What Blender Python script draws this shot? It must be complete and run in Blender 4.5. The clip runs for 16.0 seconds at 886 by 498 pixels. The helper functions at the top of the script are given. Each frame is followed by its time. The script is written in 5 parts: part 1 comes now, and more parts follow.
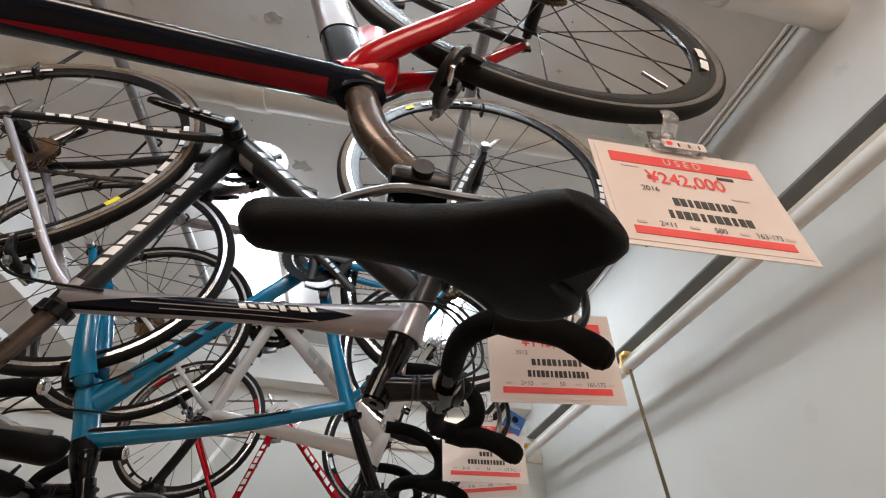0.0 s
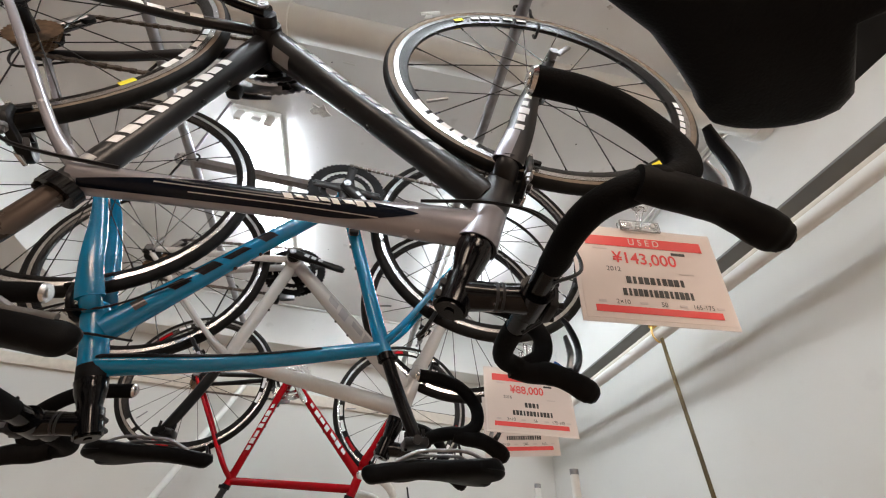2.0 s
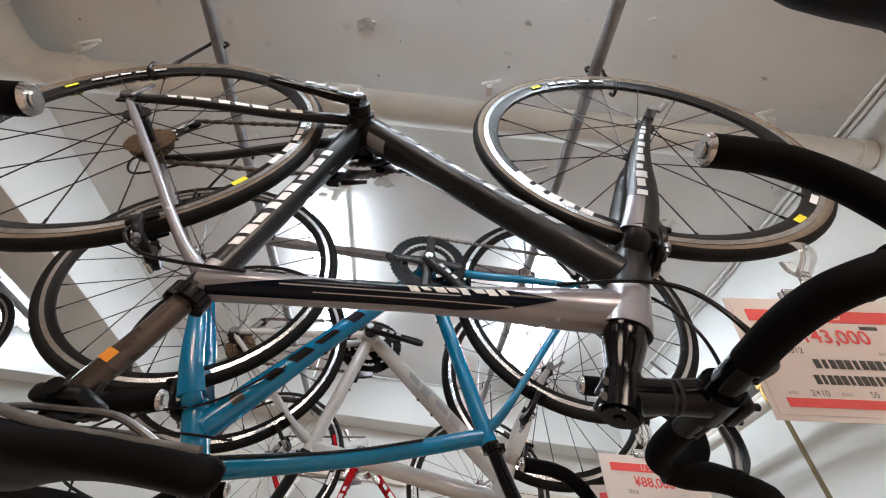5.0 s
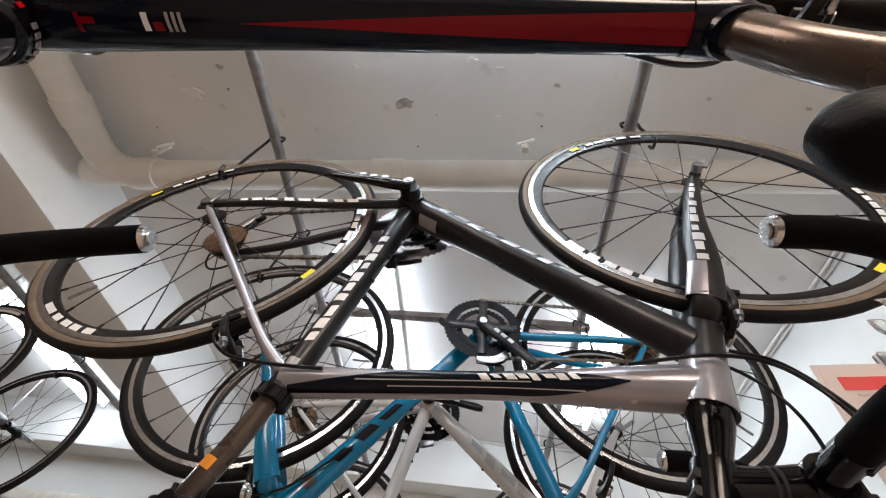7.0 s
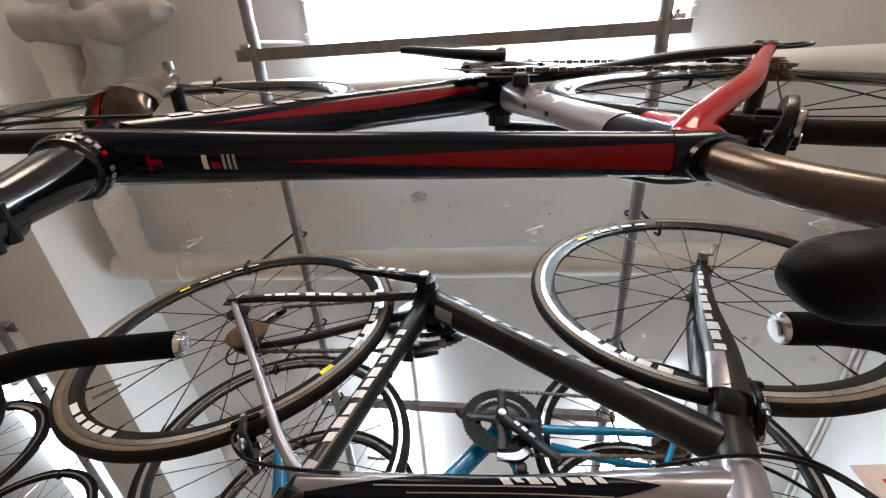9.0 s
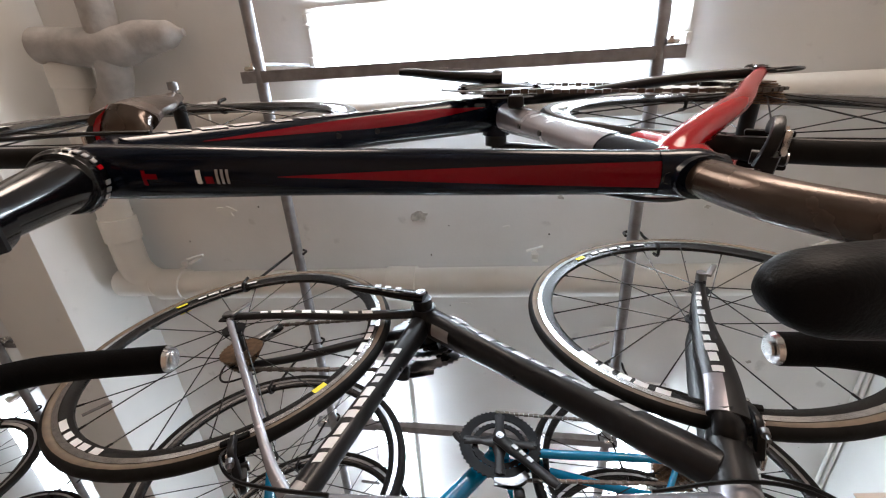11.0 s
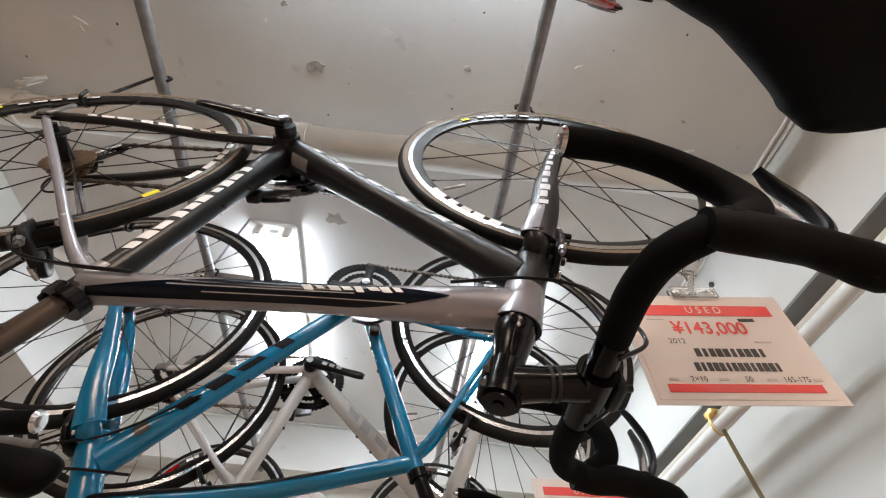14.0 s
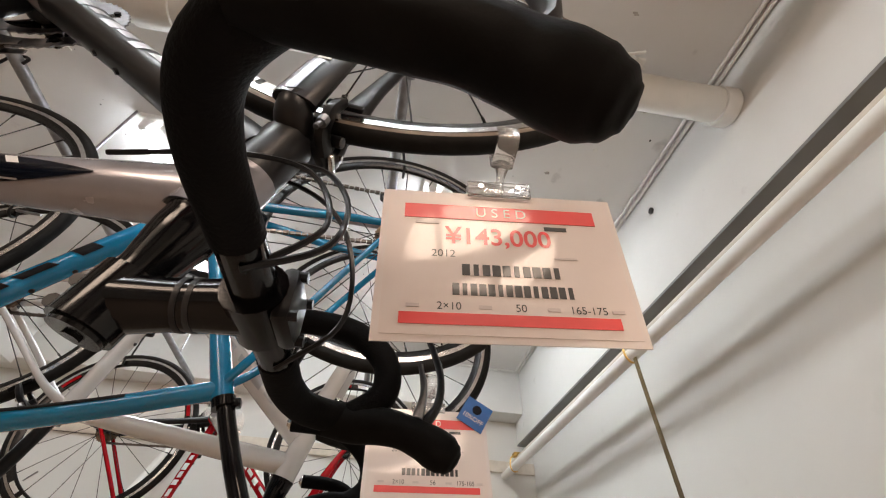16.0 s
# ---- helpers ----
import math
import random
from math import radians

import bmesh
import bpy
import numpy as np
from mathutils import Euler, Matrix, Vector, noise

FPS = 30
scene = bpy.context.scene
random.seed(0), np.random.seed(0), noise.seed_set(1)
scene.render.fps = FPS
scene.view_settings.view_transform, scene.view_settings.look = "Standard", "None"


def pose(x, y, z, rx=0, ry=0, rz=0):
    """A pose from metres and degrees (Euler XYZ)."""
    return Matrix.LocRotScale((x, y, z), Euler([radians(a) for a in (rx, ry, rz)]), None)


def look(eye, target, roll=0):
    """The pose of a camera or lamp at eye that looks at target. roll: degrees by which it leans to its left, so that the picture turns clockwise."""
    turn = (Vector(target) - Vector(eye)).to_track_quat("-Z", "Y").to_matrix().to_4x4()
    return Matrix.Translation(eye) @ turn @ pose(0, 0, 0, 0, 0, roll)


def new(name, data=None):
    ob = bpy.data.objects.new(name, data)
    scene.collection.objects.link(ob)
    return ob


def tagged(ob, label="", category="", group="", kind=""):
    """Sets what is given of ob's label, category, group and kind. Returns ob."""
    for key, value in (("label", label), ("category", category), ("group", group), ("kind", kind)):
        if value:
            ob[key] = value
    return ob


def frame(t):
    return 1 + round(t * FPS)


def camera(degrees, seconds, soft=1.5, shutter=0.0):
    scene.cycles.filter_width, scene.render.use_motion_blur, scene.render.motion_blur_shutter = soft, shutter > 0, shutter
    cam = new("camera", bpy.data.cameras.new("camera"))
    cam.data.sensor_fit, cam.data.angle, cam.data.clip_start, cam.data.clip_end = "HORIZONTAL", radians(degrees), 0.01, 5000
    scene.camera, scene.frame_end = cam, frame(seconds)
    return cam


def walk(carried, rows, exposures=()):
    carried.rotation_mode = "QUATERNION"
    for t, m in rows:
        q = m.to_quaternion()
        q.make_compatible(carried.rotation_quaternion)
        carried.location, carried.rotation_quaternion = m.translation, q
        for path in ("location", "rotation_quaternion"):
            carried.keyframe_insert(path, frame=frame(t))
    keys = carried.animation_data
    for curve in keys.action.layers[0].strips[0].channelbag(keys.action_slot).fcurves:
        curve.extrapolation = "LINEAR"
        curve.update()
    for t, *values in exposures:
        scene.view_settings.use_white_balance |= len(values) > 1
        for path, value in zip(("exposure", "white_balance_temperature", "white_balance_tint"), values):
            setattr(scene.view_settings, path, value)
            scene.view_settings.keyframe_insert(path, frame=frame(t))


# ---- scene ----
cam = camera(94.0, 16.0, 1.15)
PATH = [
    (0, (0.1117, 0.0901, 1.4702), (0.3344, 1.5546, 2.8138), 3.27),
    (0.5, (0.0807, 0.1559, 1.4597), (0.2997, 1.6335, 2.7896), 3.78),
    (1, (0.0612, 0.2172, 1.4464), (0.2749, 1.7205, 2.7480), 4.58),
    (1.5, (0.0430, 0.2504, 1.4445), (0.2698, 1.7672, 2.7282), 5.00),
    (2, (0.0342, 0.2785, 1.4409), (0.2751, 1.7878, 2.7309), 5.03),
    (2.5, (0.0099, 0.3044, 1.4393), (0.2795, 1.7980, 2.7418), 4.60),
    (3, (0.0188, 0.3218, 1.4417), (0.2942, 1.7904, 2.7711), 4.48),
    (3.5, (0.0111, 0.3282, 1.4506), (0.2751, 1.7697, 2.8116), 4.22),
    (4, (-0.0165, 0.3205, 1.4719), (0.1800, 1.7354, 2.8717), 4.96),
    (4.5, (-0.0470, 0.3064, 1.4824), (0.0695, 1.7019, 2.9104), 5.95),
    (5, (-0.0831, 0.3044, 1.4985), (-0.0828, 1.6716, 2.9583), 7.73),
    (5.2, (-0.1027, 0.3009, 1.5025), (-0.1303, 1.6575, 2.9718), 8.24),
    (7.5, (-0.1152, 0.2386, 1.5144), (-0.3542, 1.3744, 3.1432), 11.57),
    (8, (-0.1130, 0.2310, 1.5124), (-0.3640, 1.2805, 3.1963), 12.53),
    (8.5, (-0.1165, 0.2270, 1.5093), (-0.3786, 1.1869, 3.2442), 13.86),
    (9, (-0.1166, 0.2164, 1.5036), (-0.4023, 1.0921, 3.2788), 16.37),
    (9.2, (-0.1194, 0.2159, 1.5046), (-0.4106, 1.0585, 3.2949), 17.23),
    (11.5, (-0.0992, 0.2262, 1.5017), (-0.3965, 1.0118, 3.3168), 19.63),
    (12, (-0.0911, 0.2382, 1.4958), (-0.3313, 1.0888, 3.2899), 16.17),
    (12.5, (-0.0647, 0.2604, 1.4799), (-0.2339, 1.1875, 3.2439), 12.35),
    (13, (-0.0319, 0.2947, 1.4615), (-0.1073, 1.2913, 3.1939), 9.03),
    (13.5, (-0.0024, 0.3151, 1.4509), (0.0130, 1.3974, 3.1327), 5.74),
    (14, (0.0197, 0.3349, 1.4575), (0.1193, 1.5052, 3.0763), 3.38),
    (14.5, (0.0739, 0.3524, 1.4802), (0.2345, 1.6017, 3.0337), 2.22),
    (15, (0.1571, 0.3678, 1.5060), (0.3577, 1.6917, 2.9916), 1.55),
    (15.5, (0.2378, 0.4090, 1.5370), (0.4568, 1.7929, 2.9642), 1.64),
    (16, (0.3026, 0.4276, 1.5685), (0.5317, 1.8556, 2.9500), 2.59),
]
walk(cam, [(t, look(eye, target, roll)) for t, eye, target, roll in PATH], [(0, -0.12, 6300, 10), (1.5, 0.06, 6450, 10), (3, 0.1, 6350, 10), (5, 0.13, 6200, 10), (9, 0.04, 6150, 10), (12, 0.02, 6050, 10), (13, 0.15, 6150, 10), (14.5, 0.1, 6500, 10), (15.5, 0.06, 6700, 11), (16, 0.06, 6750, 12)])

# ---- world and lights ----
world = bpy.data.worlds.new("world")
world.use_nodes = True
world.node_tree.nodes["Background"].inputs[0].default_value = (0.9, 0.93, 1.0, 1)
world.node_tree.nodes["Background"].inputs[1].default_value = 0.02
scene.world = world
TUBE_LIGHT = 32.0
# near lamp only: same kind of tube, boosted to brighten the ceiling around it
NEAR_TUBE_LIGHT = 50.0
WARM_LIGHT = 54.0


def area(name, at, target, size, watts, colour):
    d = bpy.data.lights.new(name, "AREA")
    d.shape, d.size, d.energy, d.color = "DISK", size, watts, colour
    ob = new(name, d)
    ob.matrix_world = look(at, target)
    return ob


# warm ceiling downlights of the shop floor behind the camera
area("downlight", (0.5, -1.5, 2.95), (0.4, -1.1, 0.0), 1.0, WARM_LIGHT, (1.0, 0.79, 0.63))
area("downlight", (-1.2, -1.3, 2.95), (-1.1, -0.9, 0.0), 1.0, WARM_LIGHT * 0.8, (1.0, 0.79, 0.63))


# ---- materials ----
def mat(name, colour, rough=0.5, metal=0.0, var=0.12, scale=18.0, fine=240.0, bump=0.04, coat=0.0, spots=0.0, trans=0.0, emit=0.0, ior=1.45, spec=0.5):
    m = bpy.data.materials.new(name)
    m.use_nodes = True
    n, l = m.node_tree.nodes, m.node_tree.links
    p = n["Principled BSDF"]
    p.inputs["Roughness"].default_value, p.inputs["Metallic"].default_value = rough, metal
    p.inputs["Coat Weight"].default_value, p.inputs["Coat Roughness"].default_value = coat, 0.06
    p.inputs["Transmission Weight"].default_value, p.inputs["IOR"].default_value = trans, ior
    p.inputs["Specular IOR Level"].default_value = spec
    co = n.new("ShaderNodeTexCoord")
    big, small = n.new("ShaderNodeTexNoise"), n.new("ShaderNodeTexNoise")
    big.inputs["Scale"].default_value, big.inputs["Detail"].default_value = scale, 6
    small.inputs["Scale"].default_value, small.inputs["Detail"].default_value = fine, 3
    for t in (big, small):
        l.new(co.outputs["Object"], t.inputs["Vector"])
    ramp = n.new("ShaderNodeMapRange")
    ramp.inputs["From Min"].default_value, ramp.inputs["From Max"].default_value = 0.3, 0.7
    ramp.inputs["To Min"].default_value, ramp.inputs["To Max"].default_value = 1 - var, 1 + var * 0.6
    l.new(big.outputs["Fac"], ramp.inputs["Value"])
    mul = n.new("ShaderNodeVectorMath")
    mul.operation = "SCALE"
    mul.inputs[0].default_value = colour
    l.new(ramp.outputs["Result"], mul.inputs["Scale"])
    out = mul.outputs["Vector"]
    if spots:
        v = n.new("ShaderNodeTexNoise")
        v.inputs["Scale"].default_value, v.inputs["Detail"].default_value = scale * 5.5, 8
        l.new(co.outputs["Object"], v.inputs["Vector"])
        r = n.new("ShaderNodeMapRange")
        r.inputs["From Min"].default_value, r.inputs["From Max"].default_value = 0.66, 0.74
        r.inputs["To Max"].default_value = spots
        l.new(v.outputs["Fac"], r.inputs["Value"])
        mx = n.new("ShaderNodeMixRGB")
        mx.inputs[2].default_value = (0.12, 0.1, 0.09, 1)
        l.new(r.outputs["Result"], mx.inputs[0])
        l.new(out, mx.inputs[1])
        out = mx.outputs[0]
    l.new(out, p.inputs["Base Color"])
    rr = n.new("ShaderNodeMapRange")
    rr.inputs["To Min"].default_value, rr.inputs["To Max"].default_value = max(0.02, rough - min(0.1, rough * 0.22)), min(1, rough + min(0.1, rough * 0.22))
    l.new(big.outputs["Fac"], rr.inputs["Value"])
    l.new(rr.outputs["Result"], p.inputs["Roughness"])
    if bump:
        b = n.new("ShaderNodeBump")
        b.inputs["Strength"].default_value, b.inputs["Distance"].default_value = bump, 0.002
        l.new(small.outputs["Fac"], b.inputs["Height"])
        l.new(b.outputs["Normal"], p.inputs["Normal"])
    if emit:
        p.inputs["Emission Color"].default_value, p.inputs["Emission Strength"].default_value = (*colour, 1), emit
    return m


M = dict(
    ceiling=mat("painted_concrete", (0.76, 0.76, 0.75), 0.75, var=0.1, scale=1.6, fine=60, bump=0.25, spots=0.25),
    wall=mat("painted_plaster", (0.68, 0.68, 0.655), 0.7, var=0.05, scale=1.3, fine=70, bump=0.15, spots=0.06),
    beam=mat("painted_beam", (0.78, 0.78, 0.76), 0.7, var=0.07, scale=2.0, fine=60, bump=0.2, spots=0.12),
    floor=mat("wood_floor", (0.35, 0.27, 0.21), 0.5, var=0.3, scale=5, fine=80),
    # dark grey that puts the shade under the east beam into colour
    soffit=mat("soffit_shade_grey", (0.2, 0.2, 0.195), 0.6, var=0.1, scale=5),
    pvc=mat("pipe_paint", (0.78, 0.78, 0.75), 0.42, var=0.07, scale=6, fine=90, bump=0.06),
    lagging=mat("pipe_wrap", (0.42, 0.41, 0.4), 0.6, var=0.2, scale=22, fine=60, bump=0.8),
    steel=mat("galvanised_steel", (0.3, 0.3, 0.315), 0.42, 0.5, var=0.25, scale=30, fine=300),
    alloy=mat("brushed_alloy", (0.72, 0.72, 0.72), 0.25, 1.0, var=0.12, scale=30, fine=500),
    dull=mat("dull_metal", (0.28, 0.28, 0.29), 0.35, 1.0, var=0.3, scale=60),
    rusty=mat("worn_sprocket", (0.19, 0.125, 0.08), 0.4, 1.0, var=0.4, scale=120),
    chain=mat("chain_steel", (0.12, 0.1, 0.085), 0.4, 0.9, var=0.4, scale=300),
    black=mat("satin_black", (0.006, 0.006, 0.007), 0.33, spec=0.28, var=0.3, scale=25),
    gloss=mat("gloss_black", (0.003, 0.003, 0.004), 0.15, var=0.2, coat=0.08, spec=0.28, bump=0.0),
    carbon=mat("matt_carbon", (0.012, 0.012, 0.0135), 0.34, var=0.25, scale=30, fine=700, bump=0.05, coat=0.06, spec=0.32),
    postcarbon=mat("coated_carbon", (0.085, 0.064, 0.052), 0.27, 0.6, var=0.25, scale=20, coat=0.12, spec=0.35),
    navy=mat("navy_lacquer", (0.003, 0.0055, 0.013), 0.18, var=0.15, coat=0.06, spec=0.2, bump=0.0),
    crankgrey=mat("grey_anodised_crank", (0.02, 0.021, 0.024), 0.4, spec=0.3, var=0.2),
    ringblack=mat("matt_black_alloy", (0.005, 0.005, 0.006), 0.5, spec=0.12, var=0.3),
    tape=mat("bar_tape", (0.004, 0.004, 0.0043), 0.75, spec=0.09, var=0.3, scale=60, fine=420, bump=0.35),
    whitetape=mat("white_bar_tape", (0.75, 0.74, 0.72), 0.7, var=0.15, scale=60, fine=420, bump=0.3),
    hood=mat("hood_rubber", (0.0045, 0.0042, 0.0042), 0.6, spec=0.1, var=0.4, scale=40, bump=0.1),
    vinyl=mat("saddle_cover", (0.003, 0.003, 0.0034), 0.5, spec=0.09, var=0.3, scale=35, fine=520, bump=0.15),
    tyre=mat("tyre_rubber", (0.013, 0.0125, 0.012), 0.6, spec=0.11, var=0.3, scale=40, bump=0.2),
    tan=mat("tan_sidewall", (0.15, 0.11, 0.075), 0.7, var=0.25, scale=60, bump=0.2),
    greywall=mat("grey_sidewall", (0.1, 0.095, 0.09), 0.7, var=0.3, scale=60, bump=0.2),
    rimblack=mat("anodised_rim", (0.012, 0.012, 0.013), 0.25, 0.4, var=0.2, scale=40),
    brake=mat("brake_track", (0.62, 0.62, 0.63), 0.22, 1.0, var=0.2, scale=90),
    white=mat("white_print", (0.8, 0.8, 0.8), 0.4, var=0.08),
    yellow=mat("yellow_print", (0.85, 0.75, 0.03), 0.4, var=0.1),
    orange=mat("orange_print", (0.75, 0.28, 0.03), 0.4, var=0.1),
    greyprint=mat("grey_print", (0.4, 0.4, 0.41), 0.35, 0.3, var=0.15),
    silver=mat("silver_lacquer", (0.31, 0.305, 0.335), 0.26, 0.35, var=0.08, coat=0.35, bump=0.0),
    red=mat("red_lacquer", (0.34, 0.0025, 0.007), 0.18, var=0.1, coat=0.08, spec=0.18, bump=0.0),
    darkred=mat("dark_red_lacquer", (0.19, 0.002, 0.009), 0.2, var=0.1, coat=0.06, spec=0.2, bump=0.0),
    blue=mat("turquoise_lacquer", (0.0, 0.165, 0.32), 0.2, var=0.06, coat=0.4, bump=0.0),
    pearl=mat("pearl_white_lacquer", (0.60, 0.59, 0.575), 0.25, 0.0, var=0.02, coat=0.6, bump=0.0),
    paper=mat("laminated_paper", (0.70, 0.615, 0.58), 0.3, var=0.04, scale=9, coat=0.5, bump=0.02),
    redink=mat("red_ink", (0.75, 0.06, 0.06), 0.35, var=0.06, coat=0.4, bump=0.0),
    ink=mat("black_ink", (0.03, 0.03, 0.03), 0.4, var=0.1, coat=0.3, bump=0.0),
    fadedink=mat("faded_ink", (0.6, 0.52, 0.5), 0.4, var=0.2, bump=0.0),
    blueink=mat("blue_ink", (0.01, 0.1, 0.32), 0.35, var=0.15, scale=50, bump=0.0),
    film=mat("laminate_edge", (0.74, 0.67, 0.64), 0.18, var=0.04, coat=0.5, bump=0.0),
    clear=mat("clear_plastic", (0.95, 0.95, 0.95), 0.08, trans=0.9, var=0.03, bump=0.0),
    brass=mat("brass", (0.7, 0.45, 0.15), 0.3, 1.0, var=0.2, scale=50),
    strap=mat("brown_cord", (0.13, 0.09, 0.03), 0.7, var=0.5, scale=3, fine=500, bump=0.4),
    housing=mat("lamp_enamel", (0.82, 0.82, 0.8), 0.4, var=0.04),
    tube=mat("fluorescent_tube", (0.88, 0.95, 1.0), 0.4, var=0.0, bump=0.0, emit=TUBE_LIGHT),
    # copy of the tube material with raised glow, for the near lamp
    neartube=mat("fluorescent_tube_near", (0.88, 0.95, 1.0), 0.4, var=0.0, bump=0.0, emit=NEAR_TUBE_LIGHT),
    cream=mat("cream_card", (0.66, 0.6, 0.52), 0.7, var=0.12, scale=20),
    plaster=mat("bare_patch", (0.48, 0.46, 0.43), 0.9, var=0.3, scale=60, bump=0.5),
)


# ---- mesh helpers ----
def part(name, bm, material, parent=None, label="", smooth=True):
    me = bpy.data.meshes.new(name)
    bmesh.ops.recalc_face_normals(bm, faces=bm.faces)
    bm.to_mesh(me)
    bm.free()
    if smooth:
        me.polygons.foreach_set("use_smooth", [True] * len(me.polygons))
        me.set_sharp_from_angle(angle=radians(38))
    me.materials.append(M[material])
    ob = new(name, me)
    ob.parent = parent
    if label:
        ob["label"] = label
    return ob


def again(name, ob, parent, m):
    """Another object on the same mesh."""
    o = new(name, ob.data)
    o.parent, o.matrix_basis = parent, m
    return o


def box(bm, c, s, bevel=0.0, m=None):
    g = bmesh.ops.create_cube(bm, size=1.0, matrix=(m or Matrix()) @ Matrix.Translation(c) @ Matrix.Diagonal((*s, 1)))
    if bevel:
        edges = {e for v in g["verts"] for e in v.link_edges}
        bmesh.ops.bevel(bm, geom=list(edges), offset=bevel, segments=2, affect="EDGES", profile=0.5)
    return bm


def slab(name, lo, hi, material, bevel=0.0, parent=None, label=""):
    bm = bmesh.new()
    c = [(a + b) / 2 for a, b in zip(lo, hi)]
    box(bm, c, [b - a for a, b in zip(lo, hi)], bevel)
    return part(name, bm, material, parent, label, smooth=bevel > 0)


def smoothpath(pts, per=6):
    """A Catmull-Rom line through the points."""
    p = [Vector(q) for q in pts]
    if len(p) < 3:
        return [p[0].lerp(p[-1], i / per) for i in range(per + 1)]
    p = [p[0] * 2 - p[1]] + p + [p[-1] * 2 - p[-2]]
    out = []
    for i in range(1, len(p) - 2):
        a, b, c, d = p[i - 1:i + 3]
        for k in range(per):
            t = k / per
            out.append(0.5 * (2 * b + (c - a) * t + (2 * a - 5 * b + 4 * c - d) * t * t + (3 * b - a - 3 * c + d) * t ** 3))
    return out + [p[-2]]


class Tube:
    """A tube along a smooth line, with sections (sideways, upright half-widths, and power of the oval)."""

    def __init__(self, pts, secs, side=(0, 1, 0), per=6):
        self.line = smoothpath(pts, per)
        self.secs, self.side = secs, Vector(side)

    def frame_at(self, u):
        n = len(self.line) - 1
        f = min(max(u, 0), 1) * n
        i = min(int(f), n - 1)
        c = self.line[i].lerp(self.line[i + 1], f - i)
        j = min(max(round(f), 0), n)
        t = (self.line[min(j + 1, n)] - self.line[max(j - 1, 0)]).normalized()
        s = self.side - t * self.side.dot(t)
        if s.length < 0.05:
            s = Vector((1, 0, 0)) - t * t.x
        s.normalize()
        return c, s, t.cross(s)

    def half(self, u):
        n = len(self.secs) - 1
        if n == 0:
            return self.secs[0]
        f = min(max(u, 0), 1) * n
        i = min(int(f), n - 1)
        k = f - i
        k = k * k * (3 - 2 * k)
        return [a + (b - a) * k for a, b in zip(self.secs[i], self.secs[i + 1])]

    def at(self, u, a, off=0.0):
        c, s, n = self.frame_at(u)
        h = self.half(u)
        e = h[2] if len(h) > 2 else 1.0
        ca, sa = math.cos(a), math.sin(a)
        x = math.copysign(abs(ca) ** e, ca) * (h[0] + off)
        y = math.copysign(abs(sa) ** e, sa) * (h[1] + off)
        return c + s * x + n * y

    def skin(self, bm, n=16, caps=True, off=0.0, u0=0.0, u1=1.0, steps=None):
        m = steps or max(1, round((len(self.line) - 1) * (u1 - u0)))
        rings = []
        for i in range(m + 1):
            u = u0 + (u1 - u0) * i / m
            rings.append([bm.verts.new(self.at(u, 2 * math.pi * k / n, off)) for k in range(n)])
        for a, b in zip(rings, rings[1:]):
            for k in range(n):
                bm.faces.new((a[k], a[(k + 1) % n], b[(k + 1) % n], b[k]))
        if caps:
            bm.faces.new(rings[0][::-1])
            bm.faces.new(rings[-1])
        return bm

    def patch(self, bm, u0, u1, a0, a1, off=0.0009, nu=4, na=4, slant=0.0):
        """A thin print that follows the tube's skin."""
        g = [[bm.verts.new(self.at(u0 + (u1 - u0) * i / nu + slant * (k / na - 0.5), a0 + (a1 - a0) * k / na, off)) for k in range(na + 1)] for i in range(nu + 1)]
        for i in range(nu):
            for k in range(na):
                bm.faces.new((g[i][k], g[i + 1][k], g[i + 1][k + 1], g[i][k + 1]))
        return bm


def tube(name, pts, secs, material, parent=None, label="", n=14, per=6, side=(0, 1, 0)):
    t = Tube(pts, secs, side, per)
    bm = bmesh.new()
    t.skin(bm, n)
    return part(name, bm, material, parent, label), t


def rod(bm, a, b, r, n=10, r2=None):
    a, b = Vector(a), Vector(b)
    d = b - a
    m = Matrix.Translation((a + b) / 2) @ d.to_track_quat("Z", "Y").to_matrix().to_4x4()
    bmesh.ops.create_cone(bm, cap_ends=True, segments=n, radius1=r, radius2=r if r2 is None else r2, depth=d.length, matrix=m)
    return bm


def revolve(bm, prof, n=64, close=True):
    """Turns a profile of (radius, sideways) round the Y axis."""
    rings = [[bm.verts.new((r * math.cos(2 * math.pi * k / n), y, r * math.sin(2 * math.pi * k / n))) for r, y in prof] for k in range(n)]
    for k in range(n):
        a, b = rings[k], rings[(k + 1) % n]
        for i in range(len(prof) if close else len(prof) - 1):
            j = (i + 1) % len(prof)
            bm.faces.new((a[i], a[j], b[j], b[i]))
    return bm


def arc_print(bm, r0, r1, y, a0, a1, n=8):
    """A printed block on a rim's side."""
    g = [[bm.verts.new((r * math.cos(a0 + (a1 - a0) * i / n), y, r * math.sin(a0 + (a1 - a0) * i / n))) for r in (r0, r1)] for i in range(n + 1)]
    for i in range(n):
        bm.faces.new((g[i][0], g[i + 1][0], g[i + 1][1], g[i][1]))
    return bm


def root(name, m, label, category, group=""):
    e = new(name)
    e.empty_display_size = 0.1
    e.matrix_basis = m
    return tagged(e, label, category, group)


